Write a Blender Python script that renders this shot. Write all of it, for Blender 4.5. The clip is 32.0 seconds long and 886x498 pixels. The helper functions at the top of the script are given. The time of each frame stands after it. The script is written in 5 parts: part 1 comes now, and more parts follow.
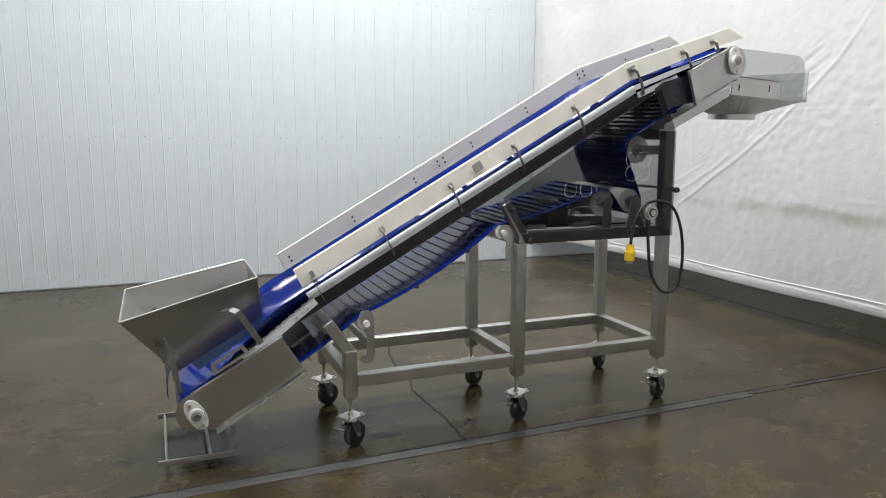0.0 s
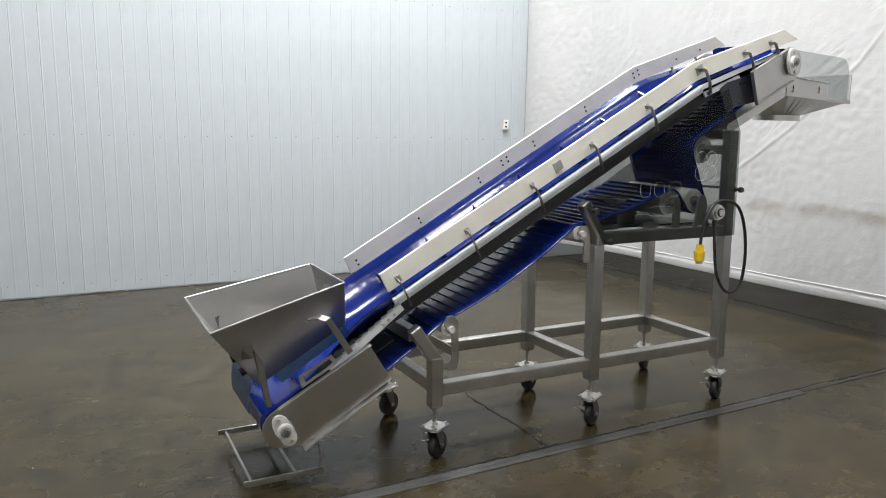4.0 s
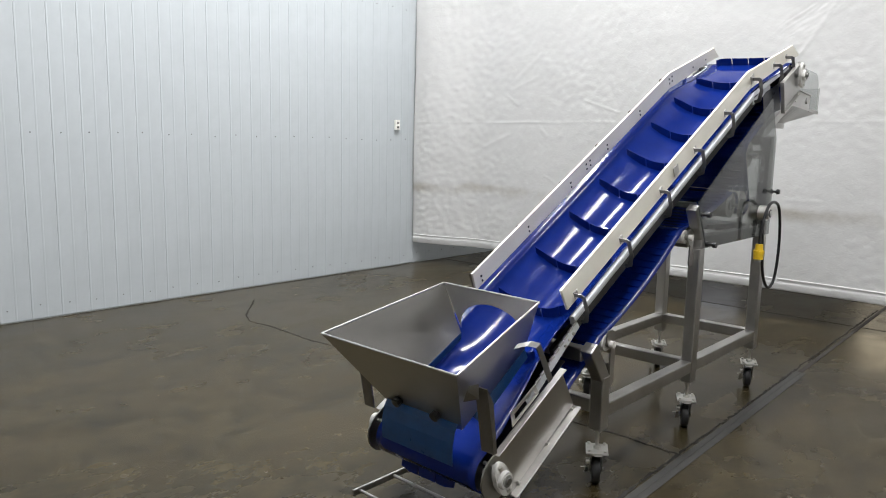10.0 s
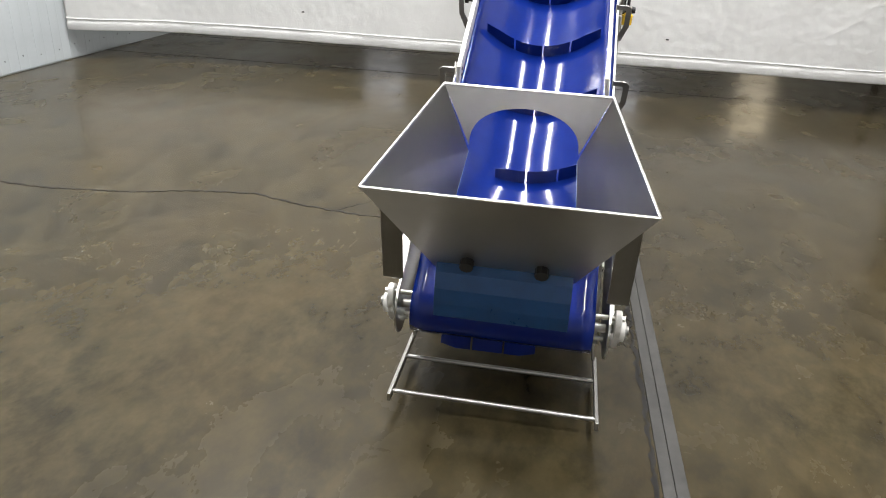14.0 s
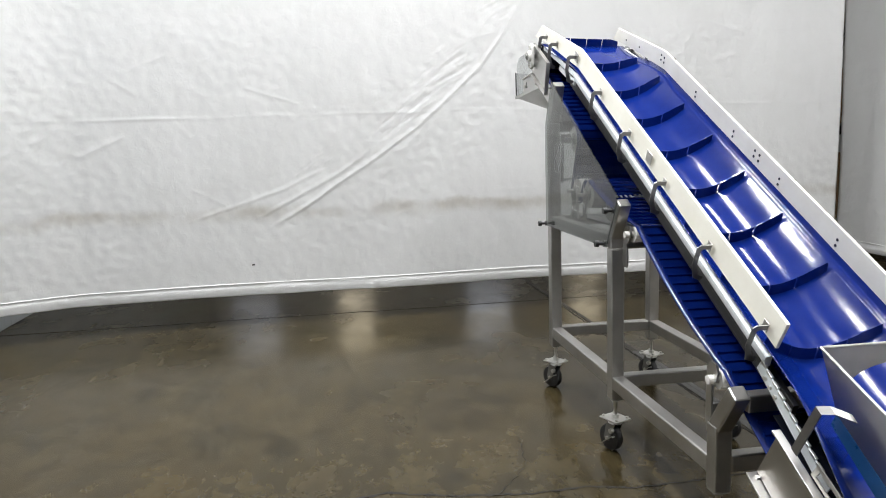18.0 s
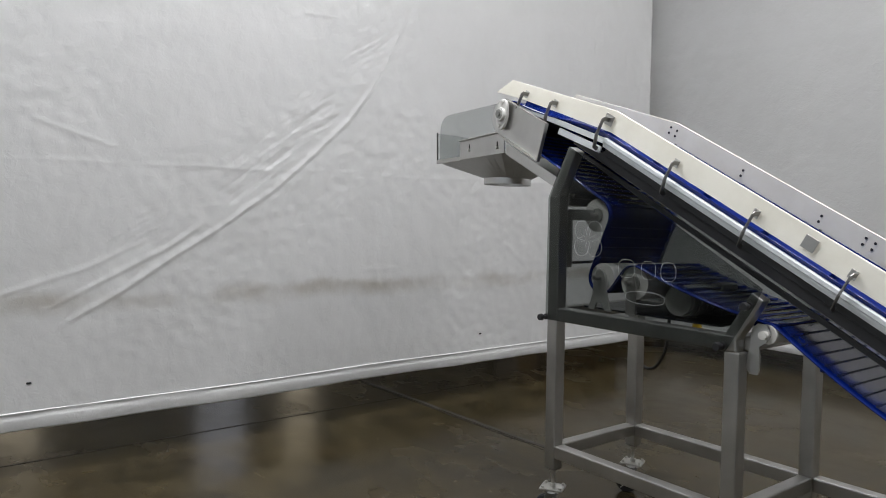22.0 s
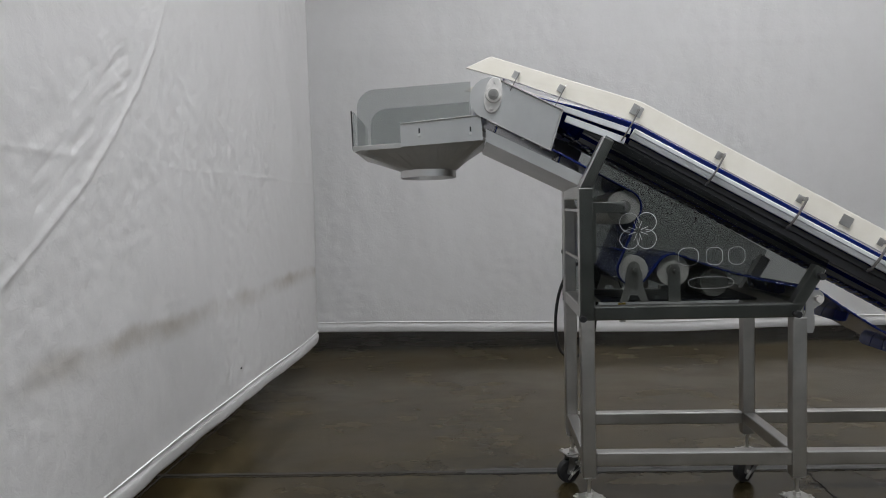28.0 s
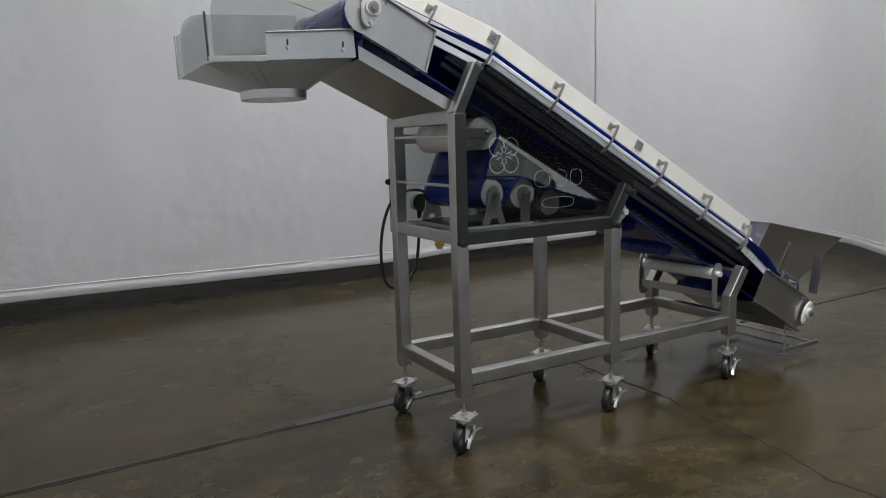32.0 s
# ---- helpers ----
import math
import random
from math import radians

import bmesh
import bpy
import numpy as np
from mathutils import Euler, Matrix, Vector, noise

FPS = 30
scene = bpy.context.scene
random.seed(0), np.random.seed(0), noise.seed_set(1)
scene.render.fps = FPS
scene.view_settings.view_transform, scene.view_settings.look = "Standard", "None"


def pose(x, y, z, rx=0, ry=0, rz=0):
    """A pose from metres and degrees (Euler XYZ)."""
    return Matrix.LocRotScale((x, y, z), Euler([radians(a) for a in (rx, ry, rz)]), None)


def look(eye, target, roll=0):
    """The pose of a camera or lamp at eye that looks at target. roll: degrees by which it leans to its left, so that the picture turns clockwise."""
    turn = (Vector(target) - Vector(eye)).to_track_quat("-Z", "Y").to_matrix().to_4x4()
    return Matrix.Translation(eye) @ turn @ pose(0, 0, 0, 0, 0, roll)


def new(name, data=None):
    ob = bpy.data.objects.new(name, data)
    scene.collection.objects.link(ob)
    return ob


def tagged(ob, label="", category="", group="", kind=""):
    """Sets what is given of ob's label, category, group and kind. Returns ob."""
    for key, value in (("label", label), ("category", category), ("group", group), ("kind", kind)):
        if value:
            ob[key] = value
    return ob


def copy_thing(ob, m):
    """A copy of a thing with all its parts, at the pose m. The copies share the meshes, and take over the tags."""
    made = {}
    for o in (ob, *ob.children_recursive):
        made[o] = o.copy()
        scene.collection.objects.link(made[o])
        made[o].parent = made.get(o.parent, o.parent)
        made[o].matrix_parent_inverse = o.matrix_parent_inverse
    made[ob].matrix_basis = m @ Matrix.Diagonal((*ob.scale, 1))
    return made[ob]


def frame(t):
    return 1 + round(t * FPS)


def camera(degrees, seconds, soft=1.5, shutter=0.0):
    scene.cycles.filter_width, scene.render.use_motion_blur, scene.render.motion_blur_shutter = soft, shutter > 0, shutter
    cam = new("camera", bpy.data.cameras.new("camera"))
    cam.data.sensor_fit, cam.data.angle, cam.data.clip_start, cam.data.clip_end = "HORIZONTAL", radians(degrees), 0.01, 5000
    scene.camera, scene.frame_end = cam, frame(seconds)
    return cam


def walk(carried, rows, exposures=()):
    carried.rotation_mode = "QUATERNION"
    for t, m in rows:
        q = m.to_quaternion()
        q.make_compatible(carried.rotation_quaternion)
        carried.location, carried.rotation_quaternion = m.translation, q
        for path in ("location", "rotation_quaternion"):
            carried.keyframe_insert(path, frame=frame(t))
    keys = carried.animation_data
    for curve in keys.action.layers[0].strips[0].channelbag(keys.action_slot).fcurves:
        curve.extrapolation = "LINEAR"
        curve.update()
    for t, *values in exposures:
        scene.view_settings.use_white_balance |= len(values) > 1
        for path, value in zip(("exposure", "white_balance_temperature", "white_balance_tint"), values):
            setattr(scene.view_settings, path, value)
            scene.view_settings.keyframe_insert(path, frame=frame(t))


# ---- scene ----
cam = camera(63.2, 32.0, 1.0)
PATH = [
    (0, (-0.833, -3.601, 1.519), (-0.099, -1.766, 1.211), 0.1),
    (0.5, (-0.821, -3.612, 1.487), (-0.098, -1.769, 1.204), -0.0),
    (1, (-0.821, -3.599, 1.524), (-0.103, -1.757, 1.226), 0.2),
    (1.5, (-0.847, -3.577, 1.495), (-0.129, -1.732, 1.213), 0.1),
    (2, (-0.904, -3.519, 1.498), (-0.179, -1.678, 1.209), 0.0),
    (2.5, (-0.951, -3.41, 1.474), (-0.181, -1.587, 1.184), 0.2),
    (3, (-1.063, -3.277, 1.495), (-0.255, -1.474, 1.19), 0.4),
    (3.5, (-1.241, -3.23, 1.492), (-0.407, -1.439, 1.186), 0.4),
    (5.5, (-1.845, -2.902, 1.517), (-0.677, -1.314, 1.181), 0.5),
    (6, (-1.862, -2.788, 1.48), (-0.657, -1.234, 1.115), 0.8),
    (6.5, (-1.923, -2.718, 1.486), (-0.711, -1.153, 1.197), 2.2),
    (7, (-2.134, -2.64, 1.53), (-0.851, -1.13, 1.26), 0.6),
    (7.5, (-2.274, -2.546, 1.506), (-0.941, -1.083, 1.216), 0.6),
    (8, (-2.359, -2.395, 1.472), (-0.992, -0.963, 1.194), 0.3),
    (8.5, (-2.463, -2.268, 1.503), (-1.064, -0.868, 1.216), 0.6),
    (9, (-2.606, -2.128, 1.498), (-1.168, -0.766, 1.224), 1.1),
    (9.5, (-2.671, -1.979, 1.474), (-1.199, -0.649, 1.216), 2.2),
    (10, (-2.686, -1.805, 1.477), (-1.222, -0.474, 1.186), 1.2),
    (10.5, (-2.707, -1.584, 1.456), (-1.241, -0.279, 1.072), 1.9),
    (11, (-2.727, -1.356, 1.419), (-1.211, -0.156, 0.907), 1.3),
    (11.5, (-2.683, -1.137, 1.39), (-1.157, 0.002, 0.781), 1.5),
    (12, (-2.628, -0.907, 1.36), (-1.075, 0.077, 0.572), 1.9),
    (12.5, (-2.63, -0.652, 1.348), (-0.99, 0.188, 0.571), 2.4),
    (13, (-2.587, -0.484, 1.335), (-0.905, 0.213, 0.506), 2.7),
    (13.5, (-2.567, -0.309, 1.324), (-0.812, 0.18, 0.498), 3.2),
    (15.5, (-2.526, 0.633, 1.339), (-0.706, 0.437, 0.531), 1.0),
    (16, (-2.523, 0.84, 1.387), (-0.648, 0.599, 0.735), 0.6),
    (16.5, (-2.443, 0.97, 1.406), (-0.529, 0.72, 0.883), -0.0),
    (17, (-2.325, 1.117, 1.43), (-0.391, 0.885, 0.978), -0.9),
    (17.5, (-2.235, 1.325, 1.453), (-0.275, 1.105, 1.119), -1.7),
    (18, (-2.16, 1.549, 1.475), (-0.204, 1.258, 1.179), -1.9),
    (18.5, (-1.963, 1.676, 1.456), (-0.005, 1.32, 1.254), -3.0),
    (19, (-1.745, 1.831, 1.455), (0.2, 1.395, 1.288), -0.6),
    (19.5, (-1.586, 2.048, 1.466), (0.303, 1.408, 1.326), -0.8),
    (20, (-1.384, 2.176, 1.463), (0.469, 1.437, 1.327), -0.4),
    (20.5, (-1.172, 2.287, 1.47), (0.64, 1.451, 1.342), 1.0),
    (21, (-0.97, 2.513, 1.48), (0.763, 1.521, 1.368), 1.1),
    (21.5, (-0.776, 2.643, 1.473), (0.865, 1.508, 1.332), 1.7),
    (22, (-0.535, 2.778, 1.476), (1.055, 1.569, 1.37), 0.8),
    (22.5, (-0.333, 2.947, 1.477), (1.186, 1.649, 1.393), 2.0),
    (23, (-0.138, 3.112, 1.49), (1.245, 1.673, 1.363), 1.7),
    (23.5, (0.064, 3.18, 1.47), (1.405, 1.701, 1.348), 1.0),
    (24, (0.324, 3.232, 1.481), (1.636, 1.727, 1.366), 0.5),
    (24.5, (0.622, 3.394, 1.473), (1.702, 1.714, 1.373), 0.7),
    (26.5, (1.564, 3.423, 1.476), (2.162, 1.519, 1.353), 1.2),
    (27, (1.873, 3.413, 1.463), (2.39, 1.484, 1.348), -1.3),
    (27.5, (2.116, 3.475, 1.475), (2.403, 1.498, 1.372), -1.6),
    (28, (2.291, 3.505, 1.496), (2.397, 1.512, 1.374), -1.5),
    (28.5, (2.464, 3.437, 1.475), (2.516, 1.441, 1.348), -2.2),
    (29, (2.618, 3.395, 1.465), (2.529, 1.404, 1.309), -1.0),
    (29.5, (2.84, 3.41, 1.477), (2.573, 1.438, 1.28), -1.4),
    (30, (3.008, 3.392, 1.476), (2.598, 1.445, 1.268), -0.3),
    (30.5, (3.185, 3.276, 1.453), (2.689, 1.355, 1.201), -1.7),
    (31, (3.342, 3.185, 1.474), (2.721, 1.296, 1.262), -1.4),
    (31.5, (3.445, 3.122, 1.479), (2.614, 1.315, 1.277), -1.7),
    (32, (3.487, 3.039, 1.442), (2.504, 1.324, 1.141), -1.7),
]
EXPOSURES = ((0, 0.42, 6500, 10), (2, 0.41, 6480, 10.5), (3.5, 0.41, 6480, 10.5), (6, 0.38, 6480, 10.5), (8, 0.36, 6480, 10.5), (9, 0.28, 6480, 10.5), (11, 0.33, 6500, 10.5), (12, 0.45, 6600, 10.5),
             (13, 0.78, 6650, 10), (13.5, 0.83, 6650, 10), (15.5, 1.04, 6620, 10), (16.5, 1.06, 6550, 10), (17, 0.8, 6480, 10), (17.5, 0.6, 6450, 10), (18, 0.5, 6450, 10),
             (19, 0.30, 6450, 10), (21, -0.05, 6430, 11), (24, -0.28, 6390, 12), (28, -0.33, 6390, 12.5), (30, -0.38, 6360, 12.5), (32, -0.18, 6280, 12.5))
walk(cam, [(t, look(eye, target, roll)) for t, eye, target, roll in PATH], EXPOSURES)

# ---------------------------------------------------------------- world and lights
world = bpy.data.worlds.new("world")
scene.world = world
world.use_nodes = True
world.node_tree.nodes["Background"].inputs[0].default_value = (0.55, 0.6, 0.68, 1)
world.node_tree.nodes["Background"].inputs[1].default_value = 0.12


def strip_light(x, y, z, length, width, power, turn=0.0):
    d = bpy.data.lights.new("tube_light", "AREA")
    d.shape, d.size, d.size_y, d.energy, d.color = "RECTANGLE", length, width, power, (0.985, 0.985, 0.99)
    ob = new("tube_light", d)
    ob.matrix_world = pose(x, y, z, 0, 0, turn)
    return ob


for lx, ly, lp in ((-2.6, -1.6, 105), (-0.3, -1.6, 75), (2.0, -1.6, 52), (-2.6, 0.9, 105), (-0.3, 0.6, 110), (2.0, 0.6, 118), (0.4, 2.7, 95), (2.4, 2.7, 135),
                   (6.6, -1.2, 45), (6.6, 2.2, 80)):
    strip_light(lx, ly, 6.2, 1.25, 0.16, lp)


def wall_light(x, y, z, power, color):
    """A tall lamp on the hall's far wall, behind the tarpaulins; it shows in the floor's gloss under their hems."""
    d = bpy.data.lights.new("wall_light", "AREA")
    d.shape, d.size, d.size_y, d.energy, d.color = "RECTANGLE", 0.7, 2.6, power, color
    ob = new("wall_light", d)
    ob.matrix_world = look((x, y, z), (x - 5.0, y + 0.2, z))


wall_light(13.8, 1.2, 2.9, 6, (1.0, 0.86, 0.62))
wall_light(13.8, -4.2, 2.9, 6, (1.0, 0.86, 0.62))
wall_light(9.8, -1.0, 2.4, 3.6, (0.86, 0.90, 1.0))
wall_light(9.6, 2.9, 2.4, 3.0, (0.86, 0.90, 1.0))

# ---------------------------------------------------------------- materials


class Mat:
    """A small node material builder."""

    def __init__(self, name, color=(0.5, 0.5, 0.5), rough=0.5, metal=0.0):
        self.m = bpy.data.materials.new(name)
        self.m.use_nodes = True
        self.t = self.m.node_tree
        self.b = self.t.nodes["Principled BSDF"]
        self.b.inputs["Base Color"].default_value = (*color, 1)
        self.b.inputs["Roughness"].default_value = rough
        self.b.inputs["Metallic"].default_value = metal

    def node(self, kind, **values):
        n = self.t.nodes.new(kind)
        for k, v in values.items():
            n.inputs[k].default_value = v
        return n

    def link(self, a, b):
        self.t.links.new(a, b)

    def coords(self, scale=(1, 1, 1), rot=(0, 0, 0)):
        c = self.t.nodes.new("ShaderNodeTexCoord")
        m = self.t.nodes.new("ShaderNodeMapping")
        m.inputs["Scale"].default_value = scale
        m.inputs["Rotation"].default_value = rot
        self.link(c.outputs["Object"], m.inputs["Vector"])
        return m.outputs["Vector"]

    def noise(self, scale, detail=4.0, rough=0.55, vec=None, dist=0.0):
        n = self.node("ShaderNodeTexNoise", Scale=scale, Detail=detail, Roughness=rough, Distortion=dist)
        self.link(vec if vec is not None else self.coords(), n.inputs["Vector"])
        return n.outputs["Fac"]

    def ramp(self, fac, stops):
        r = self.t.nodes.new("ShaderNodeValToRGB")
        e = r.color_ramp.elements
        while len(e) < len(stops):
            e.new(0.5)
        for el, (p, c) in zip(e, stops):
            el.position = p
            el.color = (c, c, c, 1) if isinstance(c, (int, float)) else (*c, 1)
        self.link(fac, r.inputs["Fac"])
        return r.outputs["Color"]

    def mix(self, fac, a, b, mode="MIX"):
        n = self.t.nodes.new("ShaderNodeMix")
        n.data_type, n.blend_type = "RGBA", mode
        for sock, v in ((0, fac), (6, a), (7, b)):
            if isinstance(v, (int, float)):
                n.inputs[sock].default_value = v
            elif isinstance(v, tuple):
                n.inputs[sock].default_value = (*v, 1)
            else:
                self.link(v, n.inputs[sock])
        return n.outputs[2]

    def color(self, sock):
        self.link(sock, self.b.inputs["Base Color"])
        return self

    def rough(self, sock):
        self.link(sock, self.b.inputs["Roughness"])
        return self

    def bump(self, height, strength=0.2, distance=0.01):
        n = self.node("ShaderNodeBump", Strength=strength, Distance=distance)
        self.link(height, n.inputs["Height"])
        self.link(n.outputs["Normal"], self.b.inputs["Normal"])
        return self


def brushed(name, tint, rough, axis, even=1.0):
    """Brushed stainless steel with the grain along one axis."""
    m = Mat(name, tint, rough, 1.0)
    sc = [220.0, 220.0, 220.0]
    sc["xyz".index(axis)] = 3.0
    grain = m.noise(1.0, 3, 0.6, m.coords(tuple(sc)))
    cloud = m.noise(6.0, 5, 0.6)
    m.color(m.mix(m.ramp(cloud, [(0.3, 0.0), (0.75, 1.0)]), tuple(c * (1 - 0.18 * even) for c in tint), tuple(min(1, c * (1 + 0.1 * even)) for c in tint)))
    m.rough(m.ramp(m.mix(0.5, grain, cloud), [(0.25, rough - 0.08 * even), (0.75, rough + 0.12 * even)]))
    m.bump(grain, 0.12 * even, 0.0008)
    return m.m


STEEL = brushed("brushed_stainless_steel", (0.50, 0.49, 0.47), 0.36, "x")
STEEL_Z = brushed("stainless_tube_steel", (0.46, 0.45, 0.43), 0.36, "z")
STEEL_Y = brushed("stainless_cross_steel", (0.46, 0.45, 0.43), 0.36, "y")
HOPPER = brushed("hopper_sheet_steel", (0.47, 0.46, 0.44), 0.31, "x", 0.45)
HEAD = brushed("head_plate_steel", (0.54, 0.535, 0.52), 0.34, "x", 0.6)
ZINC = brushed("zinc_plated_steel", (0.66, 0.65, 0.62), 0.3, "z")


def belt_material():
    """Glossy blue belt, faintly rippled across by the drive teeth behind it, most of all towards its edges."""
    m = Mat("blue_belt_plastic", (0.004, 0.012, 0.17), 0.2)
    dust = m.noise(9.0, 6, 0.65)
    scuff = m.noise(1.0, 5, 0.65, m.coords((5, 60, 5)))
    m.color(m.mix(m.ramp(dust, [(0.35, 0.0), (0.8, 1.0)]), (0.0020, 0.0110, 0.112), (0.0036, 0.0165, 0.146)))
    m.rough(m.ramp(m.mix(0.5, scuff, dust), [(0.3, 0.08), (0.75, 0.16)]))
    c = m.t.nodes.new("ShaderNodeTexCoord")
    sep = m.t.nodes.new("ShaderNodeSeparateXYZ")
    m.link(c.outputs["Object"], sep.inputs[0])

    def math_node(op, a, b=None):
        n = m.t.nodes.new("ShaderNodeMath")
        n.operation = op
        for k, v in enumerate((a, b)):
            if v is None:
                continue
            if isinstance(v, (int, float)):
                n.inputs[k].default_value = v
            else:
                m.link(v, n.inputs[k])
        return n.outputs[0]

    along = math_node("ADD", math_node("MULTIPLY", sep.outputs["X"], 0.873 * 125.7), math_node("MULTIPLY", sep.outputs["Z"], 0.488 * 125.7))
    along = math_node("ADD", along, math_node("MULTIPLY", m.noise(3.0, 2), 3.0))
    wave = math_node("ADD", math_node("MULTIPLY", math_node("SINE", along), 0.5), 0.5)
    edge = math_node("ADD", math_node("POWER", math_node("MULTIPLY", math_node("ABSOLUTE", sep.outputs["Y"]), 4.2), 3.0), 0.05)
    soft = m.noise(11.0, 3, 0.5)
    high = math_node("ADD", math_node("MULTIPLY", wave, math_node("MINIMUM", edge, 1.0)), math_node("MULTIPLY", soft, 0.18))
    m.bump(high, 0.4, 0.0004)
    m.b.inputs["Specular IOR Level"].default_value = 0.30
    return m.m


BELT = belt_material()


def ivory_material():
    m = Mat("ivory_plastic", (0.74, 0.71, 0.62), 0.42)
    d = m.noise(7.0, 6, 0.65)
    m.color(m.mix(m.ramp(d, [(0.35, 0.0), (0.8, 1.0)]), (0.77, 0.745, 0.66), (0.69, 0.66, 0.565)))
    m.bump(m.noise(90.0, 3), 0.05, 0.001)
    return m.m


IVORY = ivory_material()


def plain(name, color, rough, metal=0.0, vary=0.18, scale=14.0):
    m = Mat(name, color, rough, metal)
    d = m.noise(scale, 6, 0.65)
    m.color(m.mix(m.ramp(d, [(0.3, 0.0), (0.75, 1.0)]), tuple(c * (1 - vary) for c in color), tuple(min(1.0, c * (1 + vary)) for c in color)))
    m.rough(m.ramp(d, [(0.3, max(0.03, rough - 0.06)), (0.75, min(1, rough + 0.1))]))
    m.bump(m.noise(scale * 9, 3), 0.06, 0.001)
    return m.m


WHITE_PL = plain("white_roller_plastic", (0.72, 0.70, 0.66), 0.4)
STRAP = brushed("dull_strap_steel", (0.27, 0.265, 0.255), 0.42, "z")
BEARING = plain("white_enamel_housing", (0.66, 0.65, 0.62), 0.3)
BLACK = plain("black_plastic", (0.012, 0.012, 0.013), 0.38)
BLACKRAIL = plain("black_wear_rail_plastic", (0.016, 0.016, 0.018), 0.46)
CHANNEL = plain("satin_aluminium_channel", (0.66, 0.685, 0.70), 0.52, 0.0, 0.08)
RUBBER = plain("black_tread_rubber", (0.018, 0.018, 0.019), 0.42)
CAST = plain("cast_grey_housing", (0.30, 0.30, 0.28), 0.5, 0.3)
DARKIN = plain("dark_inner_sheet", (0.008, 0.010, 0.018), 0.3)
YELLOW = plain("yellow_plastic", (0.80, 0.52, 0.02), 0.4)
TEAL = plain("teal_flap_plastic", (0.010, 0.055, 0.16), 0.32)
ENGRAVE = plain("engraved_frosted_line", (0.45, 0.46, 0.46), 0.6)
GREYPAINT = plain("grey_plate", (0.42, 0.42, 0.41), 0.45, 0.4)


def acrylic(name, tint, opaque, grey, sheen):
    """Tinted clear sheet: glossy coat over a mix of see-through tint and a little body."""
    m = Mat(name)
    t = m.t
    t.nodes.remove(m.b)
    out = t.nodes["Material Output"]
    clear = t.nodes.new("ShaderNodeBsdfTransparent")
    clear.inputs[0].default_value = (*tint, 1)
    body = t.nodes.new("ShaderNodeBsdfDiffuse")
    body.inputs[0].default_value = (*grey, 1)
    gloss = t.nodes.new("ShaderNodeBsdfGlossy")
    gloss.inputs["Roughness"].default_value = 0.06
    gloss.inputs[0].default_value = (0.9, 0.9, 0.9, 1)
    face = t.nodes.new("ShaderNodeLayerWeight")
    power = t.nodes.new("ShaderNodeMath")
    power.operation = "POWER"
    m.link(face.outputs["Facing"], power.inputs[0])
    power.inputs[1].default_value = 3.6
    fres = t.nodes.new("ShaderNodeMath")
    fres.operation = "MULTIPLY_ADD"
    m.link(power.outputs[0], fres.inputs[0])
    fres.inputs[1].default_value = 0.7
    fres.inputs[2].default_value = sheen
    m1 = t.nodes.new("ShaderNodeMixShader")
    m1.inputs[0].default_value = opaque
    m2 = t.nodes.new("ShaderNodeMixShader")
    m.link(clear.outputs[0], m1.inputs[1])
    m.link(body.outputs[0], m1.inputs[2])
    m.link(fres.outputs[0], m2.inputs[0])
    m.link(m1.outputs[0], m2.inputs[1])
    m.link(gloss.outputs[0], m2.inputs[2])
    m.link(m2.outputs[0], out.inputs["Surface"])
    return m.m


TINT = acrylic("grey_tinted_acrylic", (0.60, 0.615, 0.61), 0.01, (0.16, 0.17, 0.165), 0.0)
SHIELD = acrylic("grey_clear_shield", (0.80, 0.815, 0.81), 0.06, (0.36, 0.37, 0.37), 0.012)


